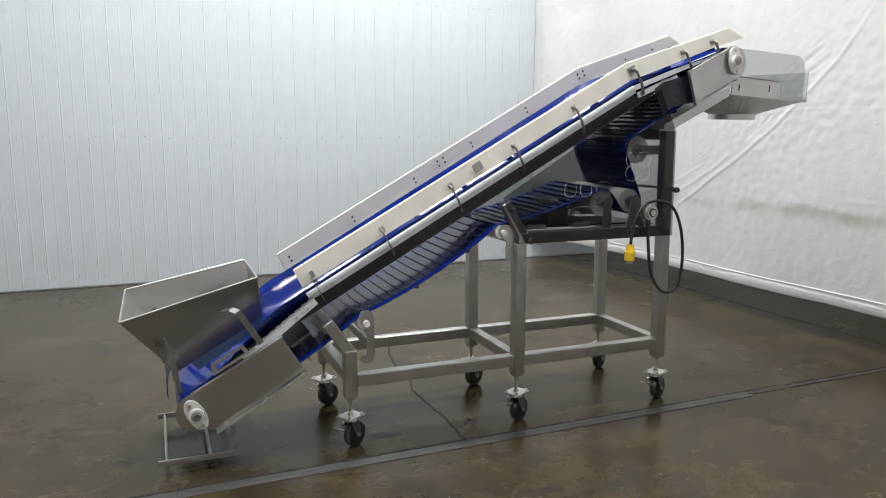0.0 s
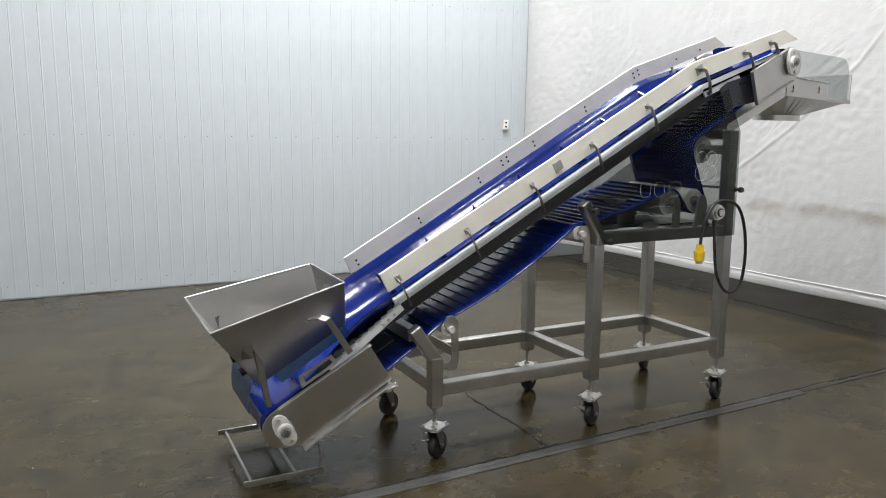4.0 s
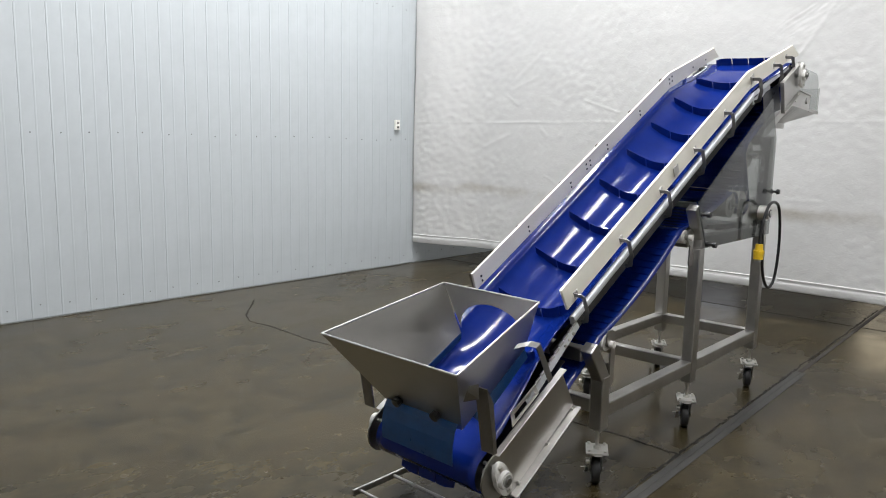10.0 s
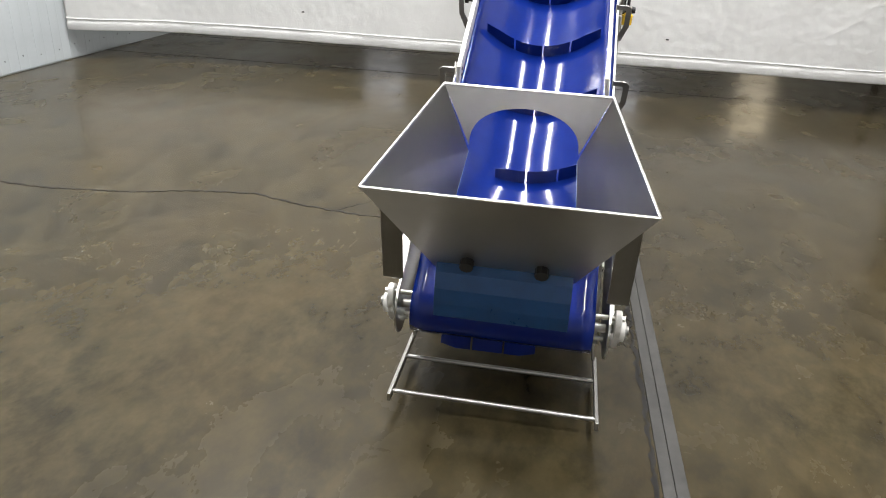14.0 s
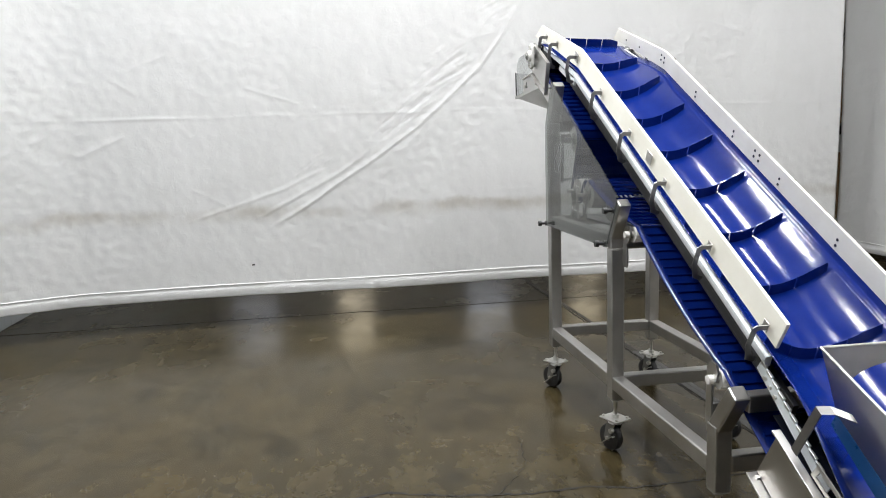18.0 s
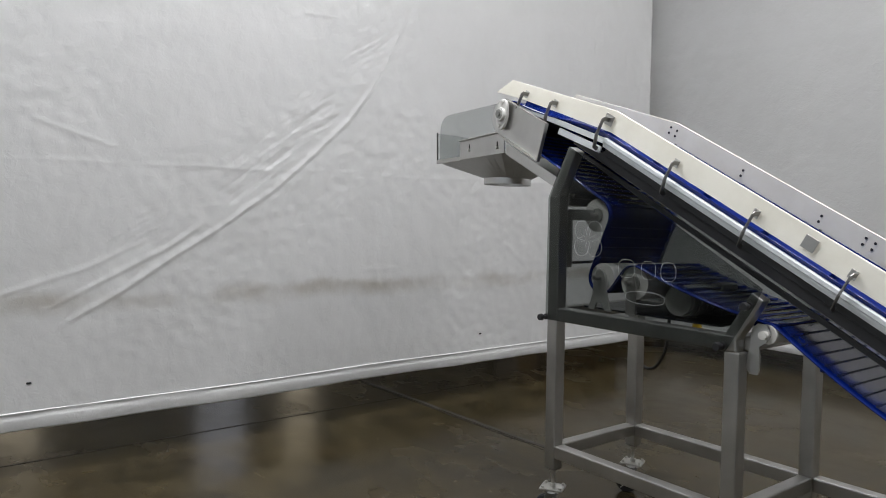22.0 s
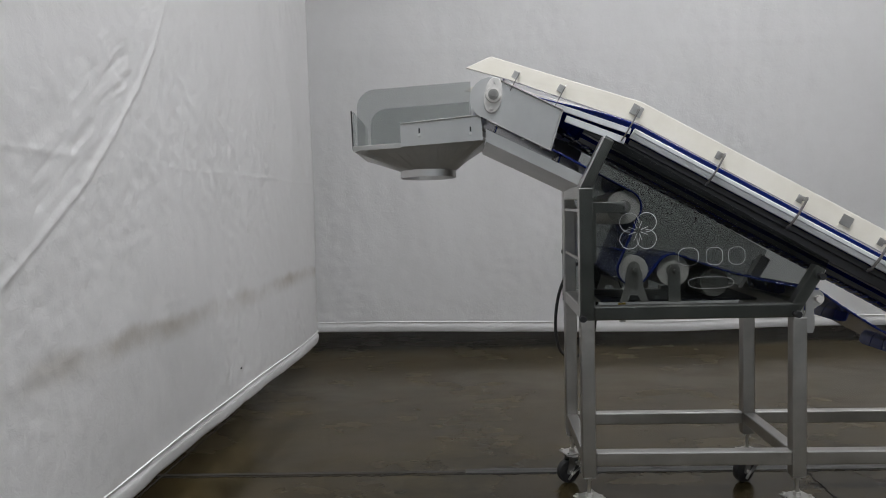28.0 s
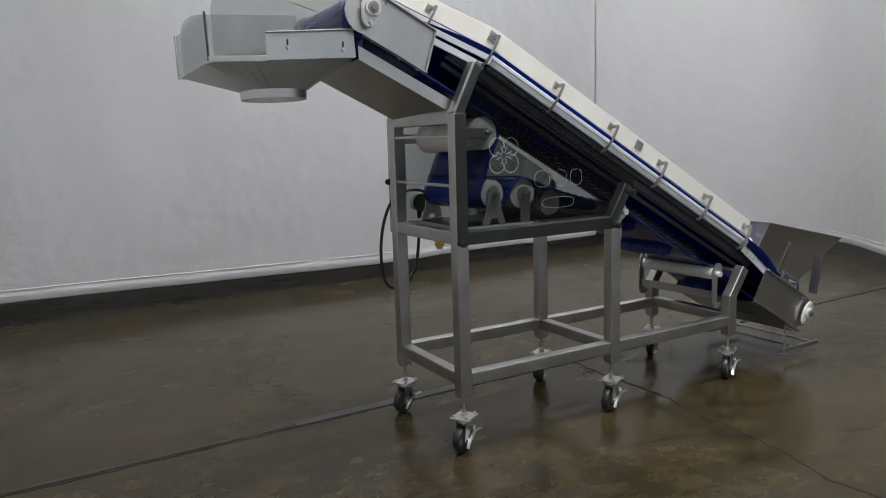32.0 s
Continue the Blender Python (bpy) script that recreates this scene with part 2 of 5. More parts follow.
def floor_material():
    m = Mat("sealed_stained_concrete", (0.1, 0.09, 0.07), 0.2)
    big = m.noise(0.6, 4, 0.55, None, 0.3)
    mid = m.noise(2.6, 6, 0.62, m.coords((0.8, 1.25, 1), (0, 0, 0.2)), 0.3)
    drag = m.noise(1.0, 7, 0.66, m.coords((4.6, 6.2, 1), (0, 0, 0.3)), 0.3)
    rust = m.noise(1.7, 5, 0.58, m.coords((1, 1.3, 1), (0, 0, 1.2)), 0.3)
    fine = m.noise(60.0, 6, 0.7)
    cloud = m.noise(9.0, 6, 0.68, m.coords((1, 1.6, 1), (0, 0, 0.5)), 0.2)
    base = m.mix(m.ramp(mid, [(0.32, 0.0), (0.68, 1.0)]), (0.0099, 0.0083, 0.0043), (0.0518, 0.0403, 0.0179))
    base = m.mix(m.ramp(rust, [(0.42, 0.0), (0.70, 0.75)]), base, (0.0412, 0.0278, 0.0100))
    base = m.mix(m.ramp(big, [(0.40, 0.0), (0.66, 0.62)]), base, (0.0122, 0.0107, 0.0066))
    base = m.mix(m.ramp(drag, [(0.44, 0.0), (0.70, 0.62)]), base, (0.0594, 0.0466, 0.0225))
    base = m.mix(m.ramp(cloud, [(0.44, 0.0), (0.78, 0.60)]), base, (0.0671, 0.0533, 0.0273))
    spots = m.noise(5.0, 5, 0.60)
    base = m.mix(m.ramp(spots, [(0.50, 0.0), (0.80, 0.7)]), base, (0.0083, 0.0074, 0.0048))
    scratch = m.noise(1.0, 2, 0.5, m.coords((2.2, 40, 1), (0, 0, 0.9)))
    base = m.mix(m.ramp(scratch, [(0.74, 0.0), (0.80, 0.5)]), base, (0.0083, 0.0074, 0.0052))
    base = m.mix(m.ramp(fine, [(0.30, 0.0), (0.75, 0.25)]), base, (0.0381, 0.0303, 0.0146))
    m.color(base)
    m.rough(m.ramp(m.mix(0.5, mid, big), [(0.34, 0.10), (0.64, 0.34)]))
    m.bump(m.mix(0.5, drag, fine), 0.05, 0.003)
    m.b.inputs["Specular IOR Level"].default_value = 0.20
    return m.m


FLOOR = floor_material()
CRACK = plain("dark_crack_dirt", (0.007, 0.006, 0.005), 0.85)
STRIP = plain("worn_floor_steel", (0.036, 0.035, 0.032), 0.40, 0.0, 0.5, 22.0)
JOINT = plain("dark_joint_filler", (0.030, 0.026, 0.022), 0.6, 0, 0.4)


def curtain_material(name, soil):
    m = Mat(name, (0.80, 0.80, 0.79), 0.42)
    c = m.t.nodes.new("ShaderNodeTexCoord")
    sep = m.t.nodes.new("ShaderNodeSeparateXYZ")
    m.link(c.outputs["Object"], sep.inputs[0])
    wob = m.noise(1.6, 6, 0.65)
    add = m.t.nodes.new("ShaderNodeMath")
    add.operation = "MULTIPLY_ADD"
    m.link(wob, add.inputs[0])
    add.inputs[1].default_value = 0.22
    m.link(sep.outputs["Z"], add.inputs[2])
    band = m.ramp(add.outputs[0], [(0.0, 0.0), (0.5, 0.0)])
    rn = m.t.nodes[-1]
    e = rn.color_ramp.elements
    rn.color_ramp.interpolation = "EASE"
    for p, v in ((0.84, 0.0), (0.94, 1.0), (1.0, 0.0)):
        n = e.new(p)
        n.color = (v, v, v, 1)
    mapr = m.t.nodes.new("ShaderNodeMapRange")
    mapr.inputs["From Min"].default_value = 0.0
    mapr.inputs["From Max"].default_value = 1.13
    m.link(add.outputs[0], mapr.inputs["Value"])
    m.link(mapr.outputs[0], rn.inputs["Fac"])
    over = m.t.nodes.new("ShaderNodeMath")
    over.operation = "LESS_THAN"
    m.link(add.outputs[0], over.inputs[0])
    over.inputs[1].default_value = 1.15
    patch = m.ramp(m.noise(1.1, 5, 0.6), [(0.40, 0.0), (0.62, 1.0)])
    stain = m.mix(1.0, m.mix(1.0, band, patch, "MULTIPLY"), over.outputs[0], "MULTIPLY")
    grime = m.ramp(m.noise(5.0, 7, 0.7), [(0.45, 0.0), (0.85, 0.20)])
    base = m.mix(grime, (0.81, 0.81, 0.80), (0.66, 0.65, 0.62))
    half = m.mix(1.0, stain, (soil, soil, soil), "MULTIPLY")
    m.color(m.mix(half, base, (0.36, 0.31, 0.22)))
    m.bump(m.mix(0.5, m.noise(7.0, 6, 0.6, None, 1.2), m.noise(24.0, 4, 0.6, None, 0.9)), 0.19, 0.022)
    return m.m


CURTAIN = curtain_material("white_vinyl_tarpaulin", 0.6)
CLEAN = curtain_material("clean_white_vinyl_tarpaulin", 0.0)


def wall_material():
    m = Mat("pale_painted_metal_siding", (0.62, 0.66, 0.69), 0.4)
    drip = m.noise(1.0, 5, 0.6, m.coords((16, 16, 0.8)))
    d = m.noise(2.5, 6, 0.65)
    base = m.mix(m.ramp(d, [(0.35, 0.0), (0.75, 1.0)]), (0.440, 0.475, 0.492), (0.392, 0.422, 0.437))
    m.color(m.mix(m.ramp(drip, [(0.5, 0.0), (0.85, 0.22)]), base, (0.345, 0.362, 0.37)))
    m.bump(m.noise(30.0, 3), 0.06, 0.002)
    return m.m


SIDING = wall_material()
PLASTER = plain("plain_wall_paint", (0.55, 0.55, 0.54), 0.7, 0, 0.1, 2.0)
CEIL = plain("white_ceiling_panel", (0.72, 0.72, 0.71), 0.7, 0, 0.06, 2.0)
RIVET = plain("grey_screw_head", (0.20, 0.20, 0.20), 0.5, 0.5)
CARD = plain("brown_cardboard", (0.30, 0.19, 0.10), 0.8)
RACKBLUE = plain("dark_rack_steel", (0.06, 0.055, 0.06), 0.5, 0.3)
OUTLET = plain("ivory_outlet_cover", (0.78, 0.77, 0.72), 0.4)

# ---------------------------------------------------------------- mesh helpers


def mesh_of(name, bm, mat, smooth=False):
    me = bpy.data.meshes.new(name)
    bmesh.ops.recalc_face_normals(bm, faces=bm.faces)
    bm.to_mesh(me)
    bm.free()
    me.materials.append(mat)
    if smooth:
        me.shade_smooth()
        me.set_sharp_from_angle(angle=radians(35))
    return me


LEAN = [0.0, 0.0, 0.0]


def leaned(p):
    """The slope assembly is twisted a little on its frame, more towards its head; the last two numbers set a piece over in x and z."""
    f = min(1.0, max(0.0, (p[0] + 0.71) / 2.97))
    return (p[0] + LEAN[1] - 0.03 * f * p[1] * LEAN[0], p[1] - 0.012 * f * LEAN[0], p[2] + LEAN[2] + (0.005 + 0.032 * f) * p[1] * LEAN[0])


def part(name, bm, mat, parent, label="", smooth=False, at=None):
    if LEAN[0]:
        for v in bm.verts:
            v.co = leaned(v.co)
    ob = new(name, mesh_of(name, bm, mat, smooth))
    ob.parent = parent
    if at is not None:
        ob.matrix_basis = at
    if label:
        tagged(ob, label)
    return ob


def again(ob, at, parent=None):
    """Another object on the same mesh, with its children."""
    c = copy_thing(ob, at)
    if parent is not None:
        c.parent = parent
    return c


def box(bm, c, size, rot=None, bevel=0.0):
    r = bmesh.ops.create_cube(bm, size=1)
    vs = r["verts"]
    bmesh.ops.scale(bm, vec=size, verts=vs)
    if bevel:
        es = list({e for v in vs for e in v.link_edges})
        g = bmesh.ops.bevel(bm, geom=es, offset=bevel, segments=2, affect="EDGES", profile=0.5)
        vs = list({v for f in g["faces"] for v in f.verts} | {v for v in vs if v.is_valid})
    if rot is not None:
        bmesh.ops.transform(bm, matrix=rot, verts=vs)
    bmesh.ops.translate(bm, vec=c, verts=vs)
    return bm


def B(c, size, rot=None, bevel=0.0):
    return box(bmesh.new(), c, size, rot, bevel)


def beam(bm, a, b, w, h, bevel=0.004, roll=0.0):
    """A square bar from a to b; w is its horizontal width, h its other side."""
    a, b = Vector(a), Vector(b)
    d = b - a
    z = d.normalized()
    side = z.cross(Vector((0, 0, 1)))
    side = Vector((0, 1, 0)) if side.length < 1e-3 else side.normalized()
    up = side.cross(z).normalized()
    m = Matrix((side, up, z)).transposed().to_4x4()
    if roll:
        m = m @ Matrix.Rotation(radians(roll), 4, "Z")
    return box(bm, (a + b) / 2, (w, h, d.length), m, bevel)


def prism(bm, poly, y0, y1, bevel=0.0):
    """A plate: an outline in x and z, from y0 to y1."""
    lo = [bm.verts.new((x, y0, z)) for x, z in poly]
    hi = [bm.verts.new((x, y1, z)) for x, z in poly]
    bm.faces.new(lo)
    bm.faces.new(list(reversed(hi)))
    n = len(poly)
    for i in range(n):
        bm.faces.new((lo[i], hi[i], hi[(i + 1) % n], lo[(i + 1) % n]))
    if bevel:
        bmesh.ops.bevel(bm, geom=list(bm.edges), offset=bevel, segments=1, affect="EDGES")
    return bm


def cyl(bm, a, b, r, seg=24, r2=None, caps=True):
    a, b = Vector(a), Vector(b)
    d = b - a
    q = d.to_track_quat("Z", "Y").to_matrix().to_4x4()
    bmesh.ops.create_cone(bm, cap_ends=caps, segments=seg, radius1=r, radius2=r if r2 is None else r2, depth=d.length,
                          matrix=Matrix.Translation((a + b) / 2) @ q)
    return bm


def sweep(bm, pts, r, seg=10):
    """A round rod or cable along a line of points."""
    pts = [Vector(p) for p in pts]
    rings = []
    prev = None
    for i, p in enumerate(pts):
        t = (pts[min(i + 1, len(pts) - 1)] - pts[max(i - 1, 0)]).normalized()
        if prev is None:
            n = t.cross(Vector((0.31, 0.2, 0.93))).normalized()
        else:
            n = (prev - t * prev.dot(t)).normalized()
        prev = n
        b = t.cross(n)
        rings.append([bm.verts.new(p + r * (math.cos(a) * n + math.sin(a) * b)) for a in (2 * math.pi * k / seg for k in range(seg))])
    for a, b in zip(rings, rings[1:]):
        for k in range(seg):
            bm.faces.new((a[k], a[(k + 1) % seg], b[(k + 1) % seg], b[k]))
    bm.faces.new(rings[0])
    bm.faces.new(list(reversed(rings[-1])))
    return bm


def ribbon(bm, pts, w, t, axis=(0, 1, 0)):
    """A flat bent bar of width w along axis and thickness t."""
    pts = [Vector(p) for p in pts]
    ax = Vector(axis).normalized()
    rows = []
    for i, p in enumerate(pts):
        d = (pts[min(i + 1, len(pts) - 1)] - pts[max(i - 1, 0)]).normalized()
        n = d.cross(ax).normalized()
        rows.append([bm.verts.new(p + sx * ax * w / 2 + sn * n * t / 2) for sx, sn in ((-1, -1), (1, -1), (1, 1), (-1, 1))])
    for a, b in zip(rows, rows[1:]):
        for k in range(4):
            bm.faces.new((a[k], a[(k + 1) % 4], b[(k + 1) % 4], b[k]))
    bm.faces.new(rows[0])
    bm.faces.new(list(reversed(rows[-1])))
    return bm


def sheet(bm, corners, t):
    """A flat plate over a 3D outline, t thick along its normal."""
    p = [Vector(c) for c in corners]
    n = (p[1] - p[0]).cross(p[2] - p[0]).normalized() * t / 2
    a = [bm.verts.new(q - n) for q in p]
    b = [bm.verts.new(q + n) for q in p]
    bm.faces.new(a)
    bm.faces.new(list(reversed(b)))
    for i in range(len(p)):
        j = (i + 1) % len(p)
        bm.faces.new((a[i], a[j], b[j], b[i]))
    return bm


def empty(name, at=(0, 0, 0)):
    ob = new(name)
    ob.empty_display_size = 0.1
    ob.location = at
    return ob


def smooth01(a, b, v):
    u = min(1.0, max(0.0, (v - a) / (b - a)))
    return u * u * (3 - 2 * u)


# ---------------------------------------------------------------- the room
WALL_Y, CURT_X = 4.38, 3.81

bm = bmesh.new()
bmesh.ops.create_grid(bm, x_segments=4, y_segments=4, size=1)
bmesh.ops.scale(bm, vec=(11.05, 7.5, 1), verts=bm.verts)
bmesh.ops.translate(bm, vec=(3.0, -1.9, 0), verts=bm.verts)
g = bmesh.ops.extrude_face_region(bm, geom=list(bm.faces))
bmesh.ops.translate(bm, vec=(0, 0, -0.15), verts=[v for v in g["geom"] if isinstance(v, bmesh.types.BMVert)])
floor = tagged(new("floor", mesh_of("floor", bm, FLOOR)), "sealed brown-grey concrete floor, stained, glossy and scuffed", "floor", kind="structure")

ceiling = tagged(new("ceiling", mesh_of("ceiling", B((3, -1.9, 6.56), (22.2, 15, 0.12)), CEIL)), "plain white warehouse ceiling", "ceiling", kind="structure")

# ribbed metal siding: each rib is 9 inches from the next
wall_north = tagged(new("wall_north", mesh_of("wall_north", B((3, WALL_Y + 0.11, 3.25), (22, 0.16, 6.5)), SIDING)),
                    "pale blue-white ribbed metal wall with screw rows", "wall", kind="structure")
RIB = 0.2275


def siding_panel():
    bm = bmesh.new()
    prof = [(0.0, 0.0), (0.004, -0.0022), (0.011, -0.0022), (0.017, -0.001), (0.110, -0.001), (0.114, -0.0018), (0.122, -0.0018), (0.126, -0.001), (RIB - 0.003, -0.001), (RIB - 0.001, 0.0)]
    lo = [bm.verts.new((x, y, 0.012)) for x, y in prof]
    hi = [bm.verts.new((x, y, 6.5)) for x, y in prof]
    for i in range(len(prof) - 1):
        bm.faces.new((lo[i], lo[i + 1], hi[i + 1], hi[i]))
    me = mesh_of("siding_panel", bm, SIDING)
    return me


PANEL = siding_panel()
SCREW = mesh_of("screw", cyl(bmesh.new(), (0, 0, 0), (0, -0.005, 0), 0.0055, 8), RIVET)
random.seed(4)
for i in range(-24, 30):
    x0 = -2.100 + i * RIB
    p = new("panel", PANEL)
    p.parent, p.location = wall_north, (x0, WALL_Y + 0.024, 0)
    for zz in (1.505, 0.115, 3.0):
        s = new("screw", SCREW)
        s.parent, s.location = wall_north, (x0 + 0.06 + random.uniform(-0.01, 0.01), WALL_Y + 0.022, zz + random.uniform(-0.012, 0.012))

for nm, c, sz in (("wall_east", (14.05, -1.9, 3.25), (0.1, 15, 6.5)), ("wall_west", (-8.05, -1.9, 3.25), (0.1, 15, 6.5)), ("wall_south", (3, -9.45, 3.25), (22, 0.1, 6.5))):
    tagged(new(nm, mesh_of(nm, B(c, sz), PLASTER)), "plain grey warehouse wall", "wall", kind="structure")

outlet = empty("wall_outlet", (3.265, WALL_Y, 1.675))
tagged(outlet, "small ivory outlet plate screwed to ribbed wall", "outlet")
part("cover_plate", B((0, -0.008, 0), (0.07, 0.03, 0.115), None, 0.004), OUTLET, outlet)
for dz in (-0.024, 0.024):
    part("socket", B((0, -0.0245, dz), (0.026, 0.004, 0.02), None, 0.001), BLACK, outlet)


def seg_dist(p, a, b):
    ax, ay = a
    bx, by = b
    px, py = p
    dx, dy = bx - ax, by - ay
    u = max(0, min(1, ((px - ax) * dx + (py - ay) * dy) / (dx * dx + dy * dy)))
    return math.hypot(px - ax - u * dx, py - ay - u * dy), ((px - ax) * dy - (py - ay) * dx)


FOLD = ((2.10, 0.80), (1.75, 1.00), (1.48, 1.18), (1.20, 1.35), (0.84, 1.60), (0.56, 1.84), (0.30, 2.08), (0.13, 2.30), (0.0, 2.50), (-0.13, 2.76), (-0.34, 3.3), (-0.5, 3.9))
FOLDS = ((FOLD, 0.008), (((2.20, 0.88), (1.91, 1.03), (1.52, 1.23), (1.24, 1.41)), 0.006), (((2.75, 0.88), (2.33, 1.01), (1.94, 1.13), (1.55, 1.32)), 0.004))


def near(line, p):
    """How far p lies from a line of points, and on which side."""
    return min((seg_dist(p, a, b) for a, b in zip(line, line[1:])), key=lambda k: k[0])


def curtain(name, length, low, high, place, label, seed, fold=False, dents=26, mat=None, step=0.035, nv=150):
    """A hanging tarpaulin: u along its length, v up, w out of it; place(u, v, w) gives the world."""
    mat = mat or CLEAN
    rnd = random.Random(seed)
    creases = []
    for _ in range(dents):
        u0, v0, a, ln = rnd.uniform(0, length), rnd.uniform(low + 0.2, 3.4), rnd.uniform(-0.9, 0.9), rnd.uniform(0.1, 0.45)
        creases.append(((u0, v0), (u0 + ln * math.cos(a), v0 + ln * math.sin(a)), rnd.uniform(0.001, 0.0035), rnd.uniform(0.012, 0.03)))
    nu = int(length / step)
    bm = bmesh.new()
    rows = []
    for j in range(nv + 1):
        f = j / nv
        v = low + ((high - low) * f ** 1.35 if not fold else (2.5 * f / 0.7 if f < 0.7 else 2.5 + (high - low - 2.5) * (f - 0.7) / 0.3))
        row = []
        for i in range(nu + 1):
            u = length * i / nu
            q = Vector((u * 0.55, v * 0.35, seed * 3.1))
            w = 0.05 * noise.noise(q) + 0.016 * noise.noise(Vector((u * 2.3, v * 0.8, seed))) + 0.004 * noise.noise(Vector((u * 7, v * 4.5, seed + 5)))
            w += 0.0016 * noise.noise(Vector((u * 17, v * 13, seed + 9)))
            # level crease where the sheet was folded
            k = v - 1.72 - 0.02 * noise.noise(Vector((u * 1.4, 0, seed)))
            w += 0.0032 * math.exp(-(k / 0.012) ** 2) * (0.4 + max(0, noise.noise(Vector((u * 1.1, 4, seed)))) * 1.6)
            k = v - 3.05
            w += 0.003 * math.exp(-(k / 0.014) ** 2)
            for a, b, amp, wid in creases:
                if abs(u - a[0]) < 0.7 and abs(v - a[1]) < 0.7:
                    d, _ = seg_dist((u, v), a, b)
                    w += amp * math.exp(-(d / wid) ** 2)
            if fold:
                p = (4.36 - u, v)
                if abs(p[0] - 1.1) < 2.2 and v < 4.2:
                    for line, amp in FOLDS:
                        d, side = near(line, p)
                        if d < 0.12:
                            ends = smooth01(0, 0.25, math.dist(p, line[0])) * smooth01(0, 0.2, math.dist(p, line[-1]))
                            w += amp * ends * math.exp(-(d / (0.019 if side > 0 else 0.0085)) ** 2) * (1 - 0.7 * smooth01(2.15, 2.45, v))
                    best, side = near(FOLD, p)
                    # fine wrinkles drawn out along the upper side of the fold
                    if best < 0.6:
                        across, run = 0.82 * v - 0.57 * u, 0.82 * u + 0.57 * v
                        bow = across + 0.05 * noise.noise(Vector((across * 3, run * 3, 2)))
                        streak = 0.6 * noise.noise(Vector((across * 15, run * 2.0, 7))) - 1.0 * abs(noise.noise(Vector((bow * 27, run * 2.4, 3)))) - 0.5 * abs(noise.noise(Vector((bow * 50, run * 4.5, 13))))
                        much = math.exp(-((best - 0.15) / 0.14) ** 2) if side > 0 else 0.35 * math.exp(-(best / 0.10) ** 2)
                        w += 0.010 * smooth01(1.05, 1.45, v) * much * streak * smooth01(-0.1, 0.35, noise.noise(Vector((u * 2.1, v * 2.1, 8))) + 0.1)
            # light crumpling in patches
            w += (0.0038 if fold else 0.0050) * noise.noise(Vector((u * 13 + v * 6, v * 15 - u * 5, 31))) * smooth01(0.1, 0.6, noise.noise(Vector((u * 0.8, v * 0.9, 44))) + 0.35)
            w -= 0.007 * math.exp(-((v - low - 0.082) / 0.009) ** 2)
            if v < low + 0.10:
                w += 0.010 * math.sin(min(1, (v - low) / 0.10) * math.pi)
            row.append(bm.verts.new(place(u, v + 0.012 * noise.noise(Vector((u * 0.8, 1.0, seed))) * (1 if j < 8 else 0), w)))
        rows.append(row)
    for a, b in zip(rows, rows[1:]):
        for i in range(nu):
            bm.faces.new((a[i], a[i + 1], b[i + 1], b[i]))
    bmesh.ops.solidify(bm, geom=list(bm.faces), thickness=0.004)
    ob = new(name, mesh_of(name, bm, mat, False))
    ob.data.shade_smooth()
    tagged(ob, label, "curtain")
    hem = bmesh.new()
    sweep(hem, [place(length * i / 60, low + 0.100 + 0.012 * noise.noise(Vector((length * i / 60 * 0.8, 1.0, seed))), 0.005 + 0.05 * noise.noise(Vector((length * i / 60 * 0.55, low * 0.35, seed * 3.1)))) for i in range(61)], 0.004, 8)
    part("hem", hem, mat, ob)
    return ob


east = curtain("curtain", 7.35, 0.272, 6.498, lambda u, v, w: Vector((CURT_X - w - 0.26 * (1 - smooth01(0.0, 0.9, u)), 4.36 - u, v)), "white vinyl tarpaulin curtain with long diagonal fold and brown stain", 1, True, 34, CURTAIN, 0.0125, 400)


for ty, tz in ((2.23, 0.525), (-0.92, 0.50)):
    spot = min((v.co for v in east.data.vertices), key=lambda q: (q.y - ty) ** 2 + (q.z - tz) ** 2 + 0.001 * q.x)
    tagged(new("tear", mesh_of("tear", B((spot.x - 0.001, ty, tz), (0.004, 0.024, 0.011), None, 0.001), BLACK)), "small dark tear near the curtain's hem", "tear")


def slanted(u, v, w):
    f = u / 7.5
    drop = -0.060 * smooth01(0.08, 0.5, f) * max(0.0, 1 - (v - 0.235) / 1.0)
    return Vector((4.70 - 7.45 * f, -3.665 - 0.255 * f + w, v + drop))


curtain("curtain", 7.5, 0.235, 6.498, slanted, "white vinyl tarpaulin curtain, hanging smooth with a level crease", 2)
BEND = [Vector(p) for p in ((-2.62, -4.02, 0), (-3.15, -3.80, 0), (-3.85, -3.05, 0), (-4.28, -2.25, 0), (-4.20, -1.55, 0), (-3.70, -0.85, 0), (-3.45, -0.50, 0))]


def bent(u, v, w):
    f = min(len(BEND) - 1.001, u / 4.5 * (len(BEND) - 1))
    k = int(f)
    p0, p1, p2, p3 = BEND[max(0, k - 1)], BEND[k], BEND[k + 1], BEND[min(len(BEND) - 1, k + 2)]
    t = f - k
    p = 0.5 * (2 * p1 + (p2 - p0) * t + (2 * p0 - 5 * p1 + 4 * p2 - p3) * t * t + (3 * p1 - p0 - 3 * p2 + p3) * t ** 3)
    d = (p2 - p1).normalized()
    return p + Vector((d.y, -d.x, 0)) * w * -1 * -1 + Vector((0, 0, v))


curtain("curtain", 4.5, 0.20, 6.498, bent, "white vinyl tarpaulin curtain curving round, overlapping its neighbour", 3, False, 14)

